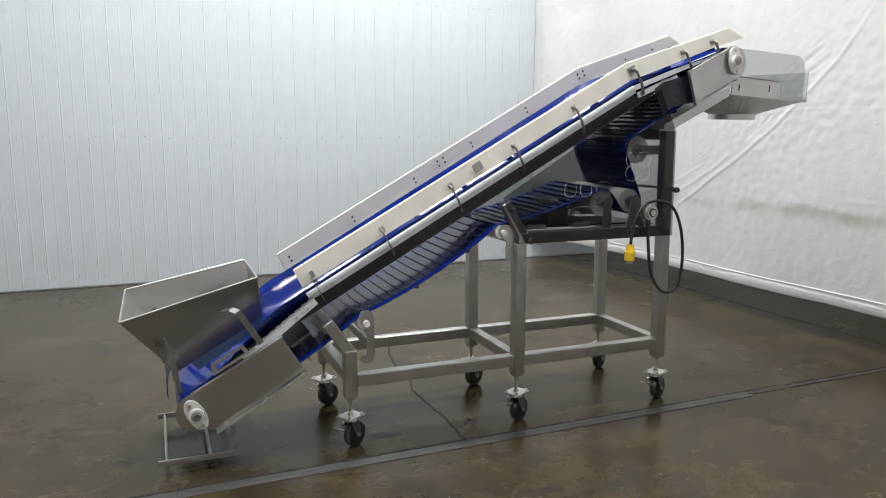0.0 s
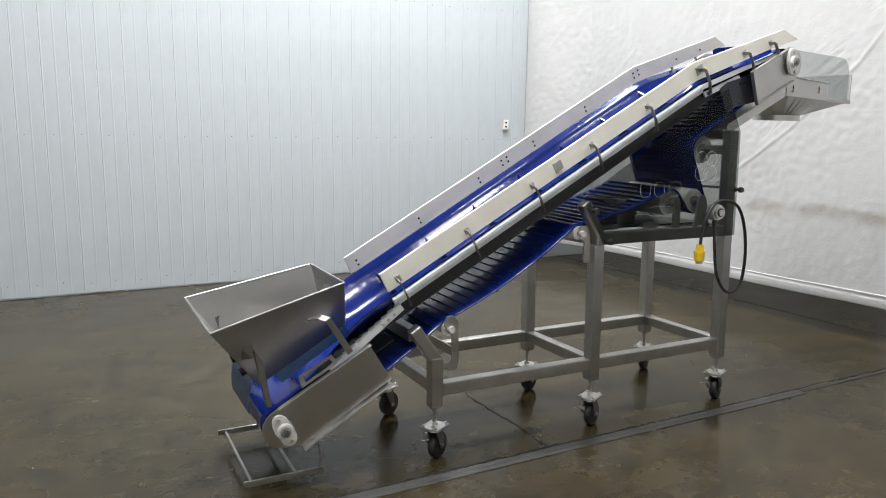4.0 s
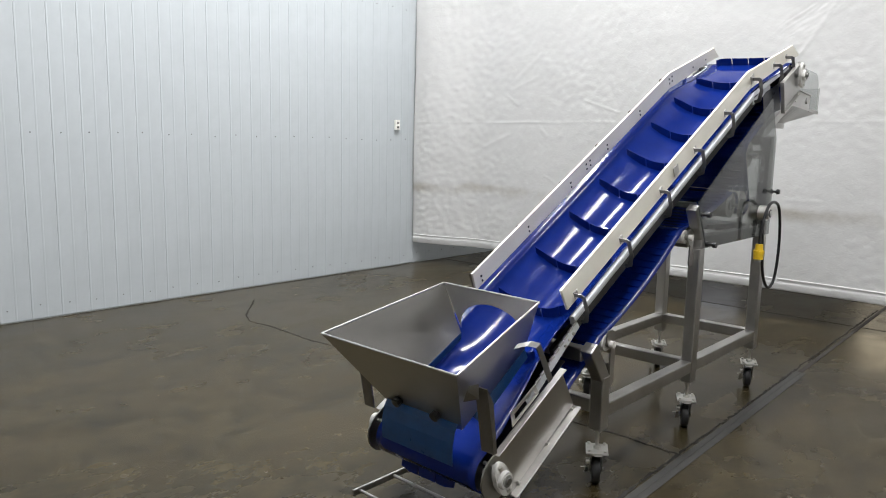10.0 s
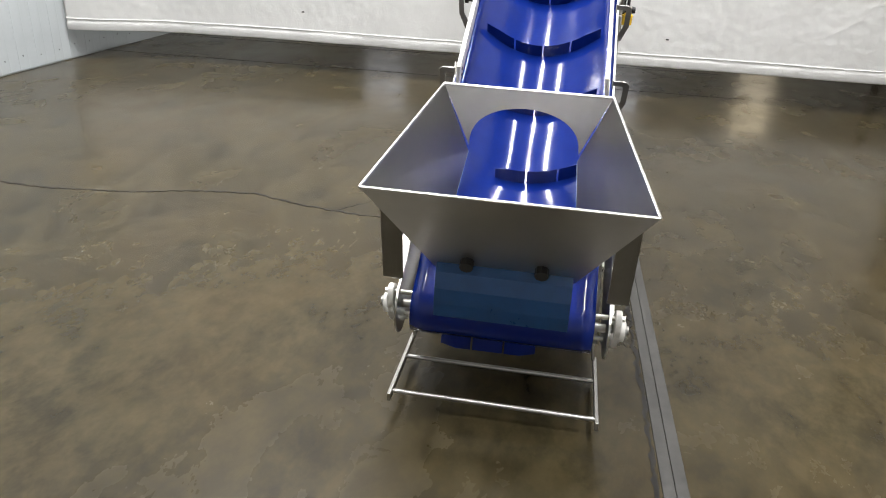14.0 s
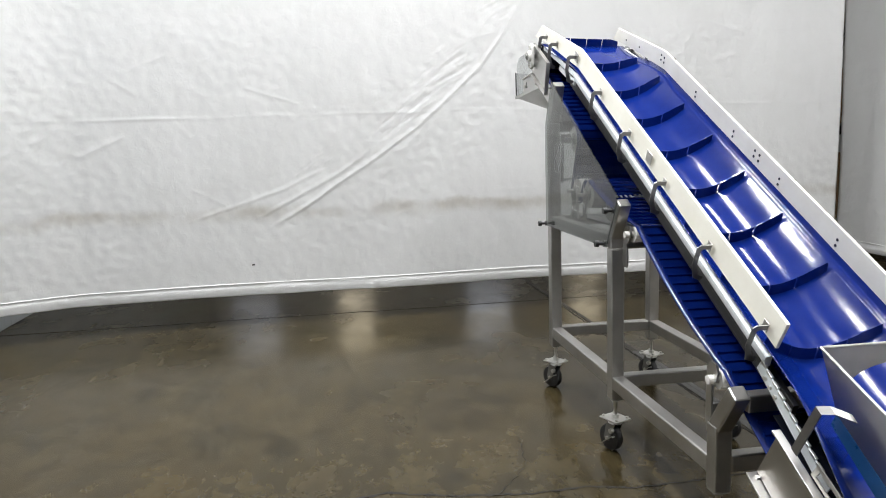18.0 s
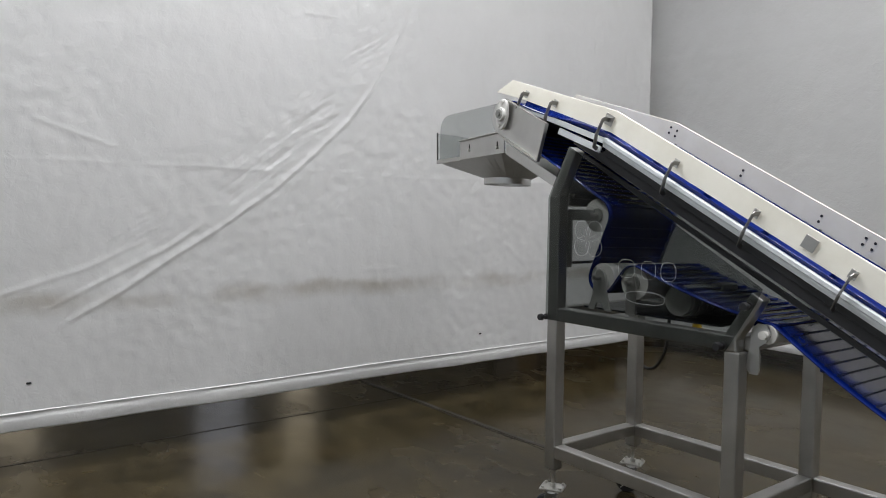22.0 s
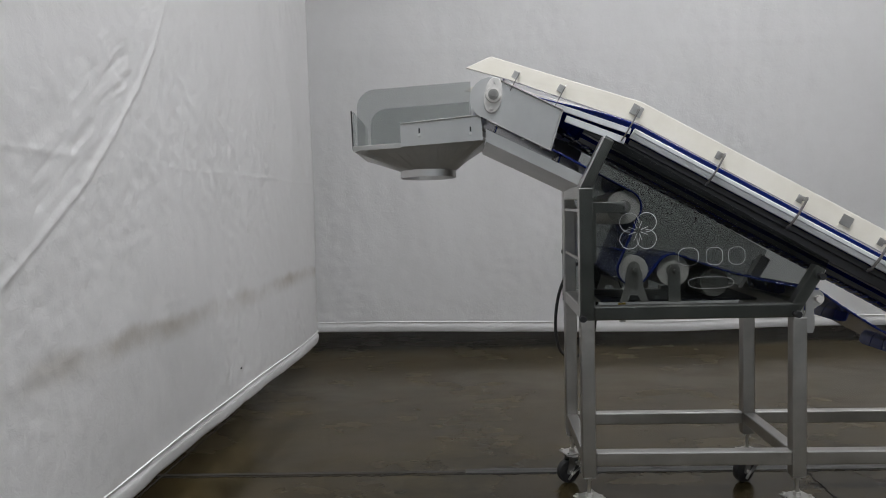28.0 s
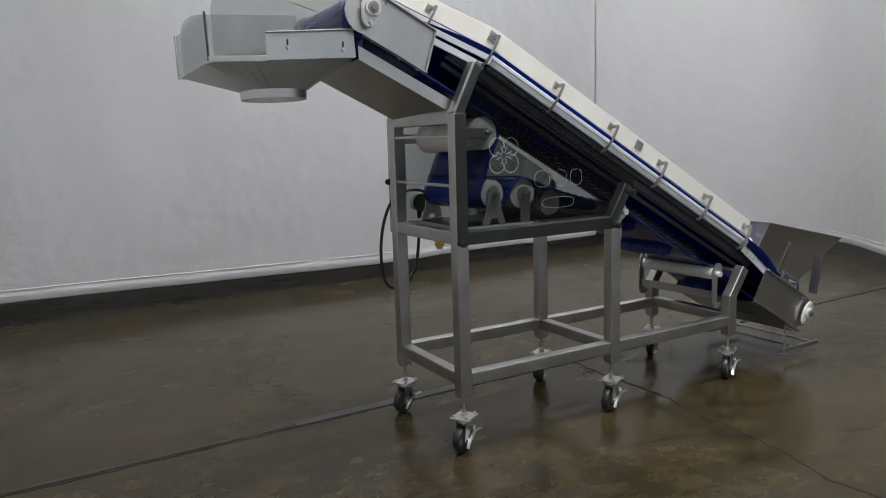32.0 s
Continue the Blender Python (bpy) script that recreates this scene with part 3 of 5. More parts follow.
# floor crack, steel strip and joints
CRK = ((0.97, 3.87), (0.62, 3.45), (0.51, 3.24), (0.54, 2.93), (0.516, 2.44), (0.574, 2.0), (0.68, 1.72), (0.73, 1.40), (0.64, 1.10), (0.595, 0.8), (0.605, 0.56), (0.55, 0.35), (0.56, 0.05), (0.569, -0.16), (0.556, -0.455))


def crack(name, line, seed, width, wander):
    rnd = random.Random(seed)
    pts = []
    for (x0, y0), (x1, y1) in zip(line, line[1:]):
        n = max(2, int(math.hypot(x1 - x0, y1 - y0) / 0.025))
        for k in range(n):
            f = k / n
            pts.append((x0 + (x1 - x0) * f + rnd.uniform(-wander, wander), y0 + (y1 - y0) * f + rnd.uniform(-wander, wander)))
    pts.append(line[-1])
    bm = bmesh.new()
    prev = None
    for i, (x, y) in enumerate(pts):
        a, b = pts[max(0, i - 1)], pts[min(len(pts) - 1, i + 1)]
        d = Vector((b[0] - a[0], b[1] - a[1], 0)).normalized()
        n = Vector((-d.y, d.x, 0)) * width * rnd.uniform(0.35, 1.3) / 2
        cur = [bm.verts.new(Vector((x, y, 0.0015)) + n), bm.verts.new(Vector((x, y, 0.0015)) - n)]
        if prev:
            bm.faces.new((prev[0], prev[1], cur[1], cur[0]))
        prev = cur
    ob = new(name, mesh_of(name, bm, CRACK))
    return tagged(ob, "dark meandering crack in the concrete floor", "floor crack", kind="structure")


crack("trim_crack", CRK, 3, 0.014, 0.006)
crack("trim_crack", ((0.60, 0.95), (0.85, 0.75), (1.2, 0.7)), 9, 0.004, 0.008)
LINE = lambda x: -0.489 + 0.015 * x
crack("trim_crack", ((-3.2, LINE(-3.2) + 0.046), (-1.5, LINE(-1.5) + 0.044), (0.4, LINE(0.4) + 0.052), (1.4, LINE(1.4) + 0.046), (2.4, LINE(2.4) + 0.048), (5.0, LINE(5.0) + 0.040)), 5, 0.016, 0.007)
tilt = Matrix.Rotation(0.015, 4, "Z")
for nm, x0, x1, off, wd, mt, lb in (("trim_steel_strip", -6.0, 2.405, 0.0175, 0.034, STRIP, "worn grey steel strip set in the floor"), ("trim_steel_strip", -6.0, 2.405, -0.0175, 0.034, STRIP, "worn grey steel strip set in the floor"),
                                    ("trim_floor_joint", 2.41, 9.9, 0.008, 0.030, JOINT, "dark filled floor joint")):
    xm = (x0 + x1) / 2
    tagged(new(nm, mesh_of(nm, B((xm, LINE(xm) + off, 0.0), (x1 - x0, wd, 0.008), tilt, 0.002), mt)), lb, "floor strip", kind="structure")
for xx in (4.13, 5.3):
    tagged(new("trim_floor_joint", mesh_of("joint", B((xx, 1.4, 0.0), (0.012, 6.2, 0.004)), JOINT)), "thin dark saw-cut floor joint", "floor joint", kind="structure")

# storage rack glimpsed between the curtains
rack = empty("pallet_rack", (6.6, -5.2, 0))
tagged(rack, "dark steel pallet rack with brown boxes behind the curtain", "rack")
for px in (-0.5, 0.5):
    for py in (-1.3, 1.3):
        part("upright", B((px, py, 1.9), (0.08, 0.08, 3.8), None, 0.006), RACKBLUE, rack)
for pz in (0.25, 1.45, 2.65):
    for px in (-0.5, 0.5):
        part("shelf_beam", B((px, 0, pz), (0.05, 2.6, 0.11), None, 0.005), RACKBLUE, rack)
    part("shelf_deck", B((0, 0, pz + 0.07), (1.0, 2.55, 0.03)), CAST, rack)
rnd = random.Random(11)
for pz in (0.335, 1.535, 2.735):
    for py in (-0.85, -0.1, 0.7):
        h = rnd.uniform(0.45, 0.85)
        w = rnd.uniform(0.5, 0.66)
        cb = empty("cardboard_box", (6.6 - 0.1, -5.2 + py, pz))
        tagged(cb, "brown cardboard carton on a rack shelf", "box", "cartons on the rack")
        part("carton", B((0, 0, h / 2), (0.75, w, h), None, 0.008), CARD, cb)
        part("tape", B((0, 0, h + 0.001), (0.755, 0.06, 0.004)), OUTLET, cb)

# ---------------------------------------------------------------- the conveyor
conveyor = empty("incline_conveyor", (0, 0, 0))
tagged(conveyor, "stainless steel incline conveyor with blue cleated trough belt on casters", "conveyor")

TAIL, HEADC = (-0.7165, 0.2835), (2.2335, 1.9565)
ANG = math.atan2(HEADC[1] - TAIL[1], HEADC[0] - TAIL[0])
UX, UZ = math.cos(ANG), math.sin(ANG)
SPAN = math.hypot(HEADC[0] - TAIL[0], HEADC[1] - TAIL[1])
R = 0.078


def sl(s, h, y=0.0):
    """A point s metres up the slope from the tail shaft, h above the line of the shafts."""
    return Vector((TAIL[0] + s * UX - h * UZ, y, TAIL[1] + s * UZ + h * UX))


def slxz(s, h):
    p = sl(s, h)
    return p.x, p.z


SLOPE = Matrix.Rotation(-ANG, 4, "Y")
LEGX, LEGY = (0.0, 0.915, 1.83), 0.300
TUBE = 0.062

# frame: legs, rails, box
for k, x in enumerate(LEGX):
    for sy in (-1, 1):
        top = (0.50, 0.97, 1.555)[k]
        bm = bmesh.new()
        beam(bm, (x, sy * LEGY, 0.262), (x, sy * LEGY, top), TUBE, TUBE, 0.006)
        leg = part("leg", bm, STEEL_Z, conveyor)
        part("end_cap", B((x, sy * LEGY, 0.260), (TUBE - 0.006, TUBE - 0.006, 0.008), None, 0.002), CAST, leg)
gap = TUBE / 2
for sy in (-1, 1):
    for x0, x1 in ((LEGX[0], LEGX[1]), (LEGX[1], LEGX[2])):
        part("side_rail", beam(bmesh.new(), (x0 + gap, sy * LEGY, 0.345), (x1 - gap, sy * LEGY, 0.345), TUBE - 0.004, TUBE, 0.006), STEEL, conveyor)
    part("box_rail", beam(bmesh.new(), (0.90, sy * LEGY, 1.0), (LEGX[2] - gap, sy * LEGY, 1.0), TUBE - 0.004, TUBE, 0.006), STEEL, conveyor)
    part("box_brace", beam(bmesh.new(), (0.935, sy * LEGY, 1.005), (0.825, sy * LEGY, 1.185), TUBE - 0.008, TUBE - 0.01, 0.005), STEEL_Z, conveyor)
    if sy > 0:
        part("box_brace", beam(bmesh.new(), (1.838, sy * LEGY, 1.545), (1.728, sy * LEGY, 1.765), TUBE - 0.006, TUBE - 0.008, 0.006), STEEL_Z, conveyor)
    part("leg_brace", beam(bmesh.new(), (0.008, sy * LEGY, 0.475), (-0.11, sy * (LEGY - 0.002), 0.645), TUBE - 0.004, TUBE - 0.004, 0.006), STEEL_Z, conveyor)
for x, z in ((0.0, 0.36), (LEGX[1], 0.345), (LEGX[2], 0.345), (LEGX[2], 1.0), (LEGX[2], 1.535), (0.90, 1.0), (-0.09, 0.605)):
    part("cross_rail", beam(bmesh.new(), (x, -LEGY + gap, z), (x, LEGY - gap, z), TUBE - 0.006, TUBE - 0.002, 0.006), STEEL_Y, conveyor)
for x, z in ((1.86, 1.455), (1.86, 1.235)):
    part("cross_bar", beam(bmesh.new(), (x - 0.012, -LEGY + gap, z), (x - 0.012, LEGY - gap, z), 0.008, 0.013, 0.002), STEEL_Y, conveyor)

# casters


def make_caster():
    bm = B((0, 0, 0.163), (0.112, 0.096, 0.008), None, 0.002)
    plate = part("caster", bm, ZINC, conveyor, "zinc caster with black tread wheel")
    bm = cyl(bmesh.new(), (0, 0, 0.167), (0, 0, 0.268), 0.0085, 12)
    part("stud", bm, ZINC, plate, smooth=True)
    part("nut", cyl(bmesh.new(), (0, 0, 0.167), (0, 0, 0.183), 0.016, 6), ZINC, plate)
    part("nut", cyl(bmesh.new(), (0, 0, 0.243), (0, 0, 0.256), 0.016, 6), ZINC, plate)
    for sx in (-1, 1):
        for sy in (-1, 1):
            part("bolt", cyl(bmesh.new(), (sx * 0.042, sy * 0.034, 0.166), (sx * 0.042, sy * 0.034, 0.176), 0.0075, 6), ZINC, plate)
    part("swivel", cyl(bmesh.new(), (0, 0, 0.142), (0, 0, 0.160), 0.034, 20, 0.028), ZINC, plate, smooth=True)
    off = 0.026
    for sy in (-1, 1):
        bm = prism(bmesh.new(), [(-0.026, 0.146), (0.030, 0.146), (off + 0.022, 0.060), (off + 0.008, 0.047), (off - 0.010, 0.050), (off - 0.016, 0.066)], sy * 0.0255 - 0.002, sy * 0.0255 + 0.002)
        part("fork_side", bm, STRAP, plate)
    bm = bmesh.new()
    prof = [(0.0, -0.020), (0.046, -0.020), (0.060, -0.017), (0.0632, -0.009), (0.0635, 0.0), (0.0632, 0.009), (0.060, 0.017), (0.046, 0.020), (0.0, 0.020)]
    rings = []
    for r, y in prof:
        rings.append([bm.verts.new((off + max(r, 0.001) * math.cos(a), y, 0.0635 + max(r, 0.001) * math.sin(a))) for a in (2 * math.pi * k / 28 for k in range(28))])
    for a, b in zip(rings, rings[1:]):
        for k in range(28):
            bm.faces.new((a[k], a[(k + 1) % 28], b[(k + 1) % 28], b[k]))
    part("wheel", bm, RUBBER, plate, smooth=True)
    bm = bmesh.new()
    cyl(bm, (off, -0.0215, 0.0635), (off, 0.0215, 0.0635), 0.030, 20)
    part("hub", bm, BLACKRAIL, plate, smooth=True)
    bm = cyl(bmesh.new(), (off, -0.034, 0.0635), (off, 0.034, 0.0635), 0.009, 6)
    part("axle", bm, ZINC, plate)
    bm = ribbon(bmesh.new(), [(-0.052, 0.060, 0.100), (-0.024, 0.041, 0.090), (0.028, 0.039, 0.052), (0.050, 0.043, 0.032)], 0.016, 0.003)
    part("brake_lever", bm, ZINC, plate)
    part("brake_spring", cyl(bmesh.new(), (-0.012, 0.030, 0.112), (-0.012, 0.046, 0.112), 0.012, 14), ZINC, plate, smooth=True)
    return plate


caster = make_caster()
turns = ((0.0, -1, 32), (0.0, 1, 26), (0.915, -1, 28), (0.915, 1, 22), (1.83, -1, 24), (1.83, 1, 30))
for n, (x, sy, tz) in enumerate(turns):
    m = pose(x, sy * LEGY, 0, 0, 0, tz)
    if n == 0:
        caster.matrix_basis = m
    else:
        again(caster, m)

# ---------------------------------------------------------------- belt
LEAN[0] = 1.0
BW = 0.260
R1, R2, R3, R4, R5 = (1.657, 1.457, 0.076), (1.617, 1.176, 0.072), (1.440, 1.168, 0.072), (0.822, 1.036, 0.036), (0.085, 0.622, 0.036)


def arc(c, r, a0, a1, n, out):
    """Stations round a pulley: place, outward normal, edge lift. out: +1 where the belt's face is away from the pulley."""
    res = []
    for k in range(n + 1):
        a = radians(a0 + (a1 - a0) * k / n)
        d = (math.cos(a), math.sin(a))
        res.append(((c[0] + r * d[0], c[1] + r * d[1]), (out * d[0], out * d[1]), 0.0))
    return res


def straight(p, q, n, sag=0.0):
    res = []
    dx, dz = q[0] - p[0], q[1] - p[1]
    for k in range(1, n):
        f = k / n
        x, z = p[0] + dx * f, p[1] + dz * f - 4 * sag * f * (1 - f)
        tx, tz = dx, dz - 4 * sag * (1 - 2 * f)
        ln = math.hypot(tx, tz)
        res.append(((x, z), (-tz / ln, tx / ln), 0.0))
    return res


def lift(s):
    return 0.120 * smooth01(0.05, 0.60, s) * (1 - smooth01(2.72, 3.40, s))


top_deg = math.degrees(ANG) + 90
stations = []
for k in range(101):
    s = SPAN * k / 100
    stations.append((slxz(s, R), (-UZ, UX), lift(s)))
NTOP = len(stations)
runs = [arc(HEADC, R, top_deg - 6, -61.7, 22, 1), arc(R1, R1[2], 118.3, 208, 10, -1), arc(R2, R2[2], 28, -142.7, 18, 1), arc(R3, R3[2], 37.3, 106.7, 8, -1),
        arc(R4, R4[2], 107, 117, 3, -1), arc(R5, R5[2], 117, 119, 2, -1), arc(TAIL, R, 299.2, top_deg + 6, 22, 1)]
links = [(6, 0), (6, 0), (3, 0), (16, 0.02), (26, 0.036), (20, 0.03)]
for i, r in enumerate(runs):
    stations += r
    if i < len(links):
        n, sag = links[i]
        if n > 1:
            mid = straight(r[-1][0], runs[i + 1][0][0], n, sag)
            stations += mid


def trough(y, e):
    return e * (1.32 * (abs(y) / BW) ** 2 - 0.32)


NY = 15
TH = 0.005
bm = bmesh.new()
outer, inner = [], []
for (x, z), (nx, nz), e in stations:
    ro, ri = [], []
    for j in range(NY):
        y = BW * (2 * j / (NY - 1) - 1)
        h = trough(y, e)
        ro.append(bm.verts.new((x + nx * h, y, z + nz * h)))
        ri.append(bm.verts.new((x + nx * (h - TH), y, z + nz * (h - TH))))
    outer.append(ro)
    inner.append(ri)
N = len(stations)
for i in range(N):
    a, b = i, (i + 1) % N
    for j in range(NY - 1):
        bm.faces.new((outer[a][j], outer[b][j], outer[b][j + 1], outer[a][j + 1]))
        bm.faces.new((inner[a][j], inner[a][j + 1], inner[b][j + 1], inner[b][j]))
    bm.faces.new((outer[a][0], inner[a][0], inner[b][0], outer[b][0]))
    bm.faces.new((outer[a][-1], outer[b][-1], inner[b][-1], inner[a][-1]))
belt = part("belt", bm, BELT, conveyor, "glossy blue cleated conveyor belt")
belt.data.shade_smooth()

# drive teeth across the inner face of the belt, and fine grooves across the outer one on the way back
length = [0.0]
for i in range(N):
    p, q = stations[i][0], stations[(i + 1) % N][0]
    length.append(length[-1] + math.hypot(q[0] - p[0], q[1] - p[1]))
LOOP = length[-1]


def on_belt(d):
    d %= LOOP
    lo = max(i for i in range(N) if length[i] <= d)
    f = (d - length[lo]) / max(1e-6, length[lo + 1] - length[lo])
    (p, n, e), (q, m, g) = stations[lo], stations[(lo + 1) % N]
    x, z = p[0] + (q[0] - p[0]) * f, p[1] + (q[1] - p[1]) * f
    nx, nz = n[0] + (m[0] - n[0]) * f, n[1] + (m[1] - n[1]) * f
    ln = math.hypot(nx, nz)
    return x, z, nx / ln, nz / ln, e + (g - e) * f


verts, faces = [], []


def tooth(d, hh, tt, inside):
    x, z, nx, nz, e = on_belt(d)
    tx, tz = nz, -nx
    base = len(verts)
    ys = [BW * (2 * j / 8 - 1) * 0.90 for j in range(9)]
    for y in ys:
        h0 = trough(y, e) - (TH if inside else 0)
        h1 = h0 - hh if inside else h0 + hh
        for hx, sx in ((h0, -1), (h1, -0.6), (h1, 0.6), (h0, 1)):
            verts.append((x + nx * hx + tx * sx * tt, y, z + nz * hx + tz * sx * tt))
    for j in range(8):
        a = base + 4 * j
        for k in range(3):
            faces.append((a + k, a + k + 1, a + 5 + k, a + 4 + k))
    faces.append((base, base + 1, base + 2, base + 3))
    faces.append((base + 35, base + 34, base + 33, base + 32))


nt = int(LOOP / 0.05)
for k in range(nt):
    tooth(LOOP * k / nt, 0.007, 0.006, True)
me = bpy.data.meshes.new("drive_teeth")
me.from_pydata([leaned(v) for v in verts], [], faces)
me.materials.append(BELT)
teeth = new("drive_teeth", me)
teeth.parent = belt
tagged(teeth, "rows of low blue drive teeth", kind="stuff")

# cleats: upright segments with slits between; the ones low on the slope have three segments, the others four
PITCH, CLEAT_FIRST, CLEAT_H = 0.3225, 0.158, 0.046
WIDE, HIGH, LOW = (-0.215, -0.110, -0.010, 0.095, 0.202), (-0.205, -0.114, -0.014, 0.088), (-0.108, -0.012, 0.083, 0.177)
k = 0
while k * PITCH < LOOP - 0.3:
    d = CLEAT_FIRST + k * PITCH
    if d > LOOP - 0.42:
        d = LOOP - 0.20
    k += 1
    cuts = HIGH if d < 0.6 else WIDE if d < LOOP - 0.6 else LOW
    x, z, nx, nz, e = on_belt(d)
    tx, tz = nz, -nx
    bm = bmesh.new()
    for a, b in zip(cuts, cuts[1:]):
        rows = []
        for j in range(5):
            y = a + 0.003 + (b - a - 0.006) * j / 4
            h0 = trough(y, e) - 0.001
            out = min(y - cuts[0], cuts[-1] - y)
            hh = CLEAT_H * (0.72 + 0.28 * smooth01(0.0, 0.05, out))
            lean = 0.004 * math.sin(9 * y + k)
            row = []
            for hx, sx in ((h0, -0.004), (h0 + hh, 0.004 + lean), (h0 + hh, 0.009 + lean), (h0, 0.006)):
                row.append(bm.verts.new((x + nx * hx + tx * sx, y, z + nz * hx + tz * sx)))
            rows.append(row)
        for p, q in zip(rows, rows[1:]):
            for i in range(4):
                bm.faces.new((p[i], p[(i + 1) % 4], q[(i + 1) % 4], q[i]))
        bm.faces.new(rows[0])
        bm.faces.new(list(reversed(rows[-1])))
    part("cleat", bm, BELT, belt)

# ---------------------------------------------------------------- pulleys, rollers, bearings


def flange_bearing(c, sy, ang):
    """White oval two-bolt bearing on a side plate."""
    x, z = c
    y0 = sy * 0.325
    bm = bmesh.new()
    out = []
    for i in range(36):
        a = 2 * math.pi * i / 36
        r = 0.040 + 0.037 * max(0.0, abs(math.cos(a))) ** 4
        b = a + ang
        out.append((x + r * math.cos(b), z + r * math.sin(b)))
    prism(bm, out, y0 - 0.009, y0 + 0.009, 0.002)
    brg = part("flange_bearing", bm, BEARING, conveyor, "white two-bolt flange bearing", True)
    part("boss", cyl(bmesh.new(), (x, y0, z), (x, y0 + sy * 0.024, z), 0.036, 28, 0.032), BEARING, brg, smooth=True)
    part("inner_ring", cyl(bmesh.new(), (x, y0, z), (x, y0 + sy * 0.029, z), 0.023, 24), CAST, brg, "dull steel ring", True)
    part("shaft_end", cyl(bmesh.new(), (x, y0 - sy * 0.02, z), (x, y0 + sy * 0.036, z), 0.0135, 20), STRAP, brg, smooth=True)
    for q in (0, math.pi):
        bx, bz = x + 0.057 * math.cos(ang + q), z + 0.057 * math.sin(ang + q)
        part("bolt", cyl(bmesh.new(), (bx, y0, bz), (bx, y0 + sy * 0.018, bz), 0.009, 6), ZINC, brg)
        part("spacer", cyl(bmesh.new(), (bx, sy * 0.262, bz), (bx, y0 - sy * 0.008, bz), 0.007, 10), ZINC, brg)
    return brg


for c, ang in ((TAIL, radians(118)), (HEADC, radians(100))):
    for sy in (-1, 1):
        flange_bearing(c, sy, ang if sy < 0 else ang)
    drum = part("pulley", cyl(bmesh.new(), (c[0], -0.242, c[1]), (c[0], 0.242, c[1]), R - TH - 0.001, 40), BLACKRAIL, conveyor, "black plastic belt pulley", True)
    part("shaft", cyl(bmesh.new(), (c[0], -0.32, c[1]), (c[0], 0.32, c[1]), 0.0135, 16), STEEL_Y, drum, smooth=True)


def roller(c, y0, y1, name="roller", mat=WHITE_PL, shaft=0.305, ringed=True):
    x, z, r = c
    ob = part(name, cyl(bmesh.new(), (x, y0, z), (x, y1, z), r - 0.001, 32), mat, conveyor, smooth=True)
    part("shaft", cyl(bmesh.new(), (x, -shaft, z), (x, shaft, z), 0.010, 14), STEEL_Y, ob, smooth=True)
    if ringed:
        for y, s in ((y0, -1), (y1, 1)):
            part("hub", cyl(bmesh.new(), (x, y, z), (x, y + s * 0.008, z), r * 0.42, 20), CAST, ob, smooth=True)
    return ob


roller(R1, -0.245, 0.245)
roller((R2[0], R2[1], R2[2] - TH), -0.245, 0.245, "drive_drum", WHITE_PL)
roller(R3, -0.245, 0.245)
roller(R4, -0.268, 0.268)
roller(R5, -0.268, 0.268)
for sy in (-1, 1):
    y = sy * 0.283
    # roller brackets
    part("roller_bracket", B((1.732, y - sy * 0.012, 1.457), (0.16, 0.008, 0.05), None, 0.003), STEEL, conveyor)
    part("roller_bracket", B((1.800, y - sy * 0.012, 1.345), (0.032, 0.008, 0.270), None, 0.003), STEEL_Z, conveyor)
    part("roller_bracket", B((1.818, y - sy * 0.012, 1.225), (0.030, 0.010, 0.030), None, 0.003), STEEL, conveyor)
    part("roller_bracket", prism(bmesh.new(), [(1.553, 1.03), (1.586, 1.03), (1.600, 1.062), (1.634, 1.062), (1.648, 1.03), (1.681, 1.03), (1.658, 1.10), (1.652, 1.16), (1.637, 1.205), (1.617, 1.216), (1.597, 1.205), (1.582, 1.16), (1.576, 1.10)], y - 0.028, y - 0.016), CAST, conveyor, "grey pedestal bearing")
    part("roller_bracket", prism(bmesh.new(), [(1.414, 1.03), (1.466, 1.03), (1.466, 1.16), (1.454, 1.20), (1.426, 1.20), (1.414, 1.16)], y - 0.02, y - 0.012), STEEL_Z, conveyor)
    # return roller arms, bent flats
    for (rx, rz), pts in (((R4[0], R4[1]), [(0.80, 1.045), (0.815, 1.075), (0.85, 1.075), (0.872, 1.05), (0.876, 0.985), (0.885, 0.955), (0.89, 0.905), (0.875, 0.885), (0.845, 0.885), (0.838, 0.905), (0.838, 0.955), (0.842, 0.99), (0.815, 1.01)]),
                          ((R5[0], R5[1]), [(0.050, 0.655), (0.065, 0.685), (0.10, 0.685), (0.122, 0.66), (0.126, 0.585), (0.128, 0.46), (0.115, 0.425), (0.08, 0.42), (0.055, 0.435), (0.058, 0.455), (0.085, 0.455), (0.09, 0.48), (0.088, 0.60), (0.06, 0.62)])):
        bm = prism(bmesh.new(), pts, sy * 0.284 - 0.004, sy * 0.284 + 0.004)
        arm = part("roller_arm", bm, HEAD, conveyor, "curved flat roller arm")
        part("cap", cyl(bmesh.new(), (rx, sy * 0.286, rz), (rx, sy * 0.306, rz), 0.016, 16), WHITE_PL, arm, smooth=True)
part("arm_bar", beam(bmesh.new(), (0.115, -0.269, 0.50), (0.115, 0.269, 0.50), 0.012, 0.045, 0.002), STEEL_Y, conveyor)

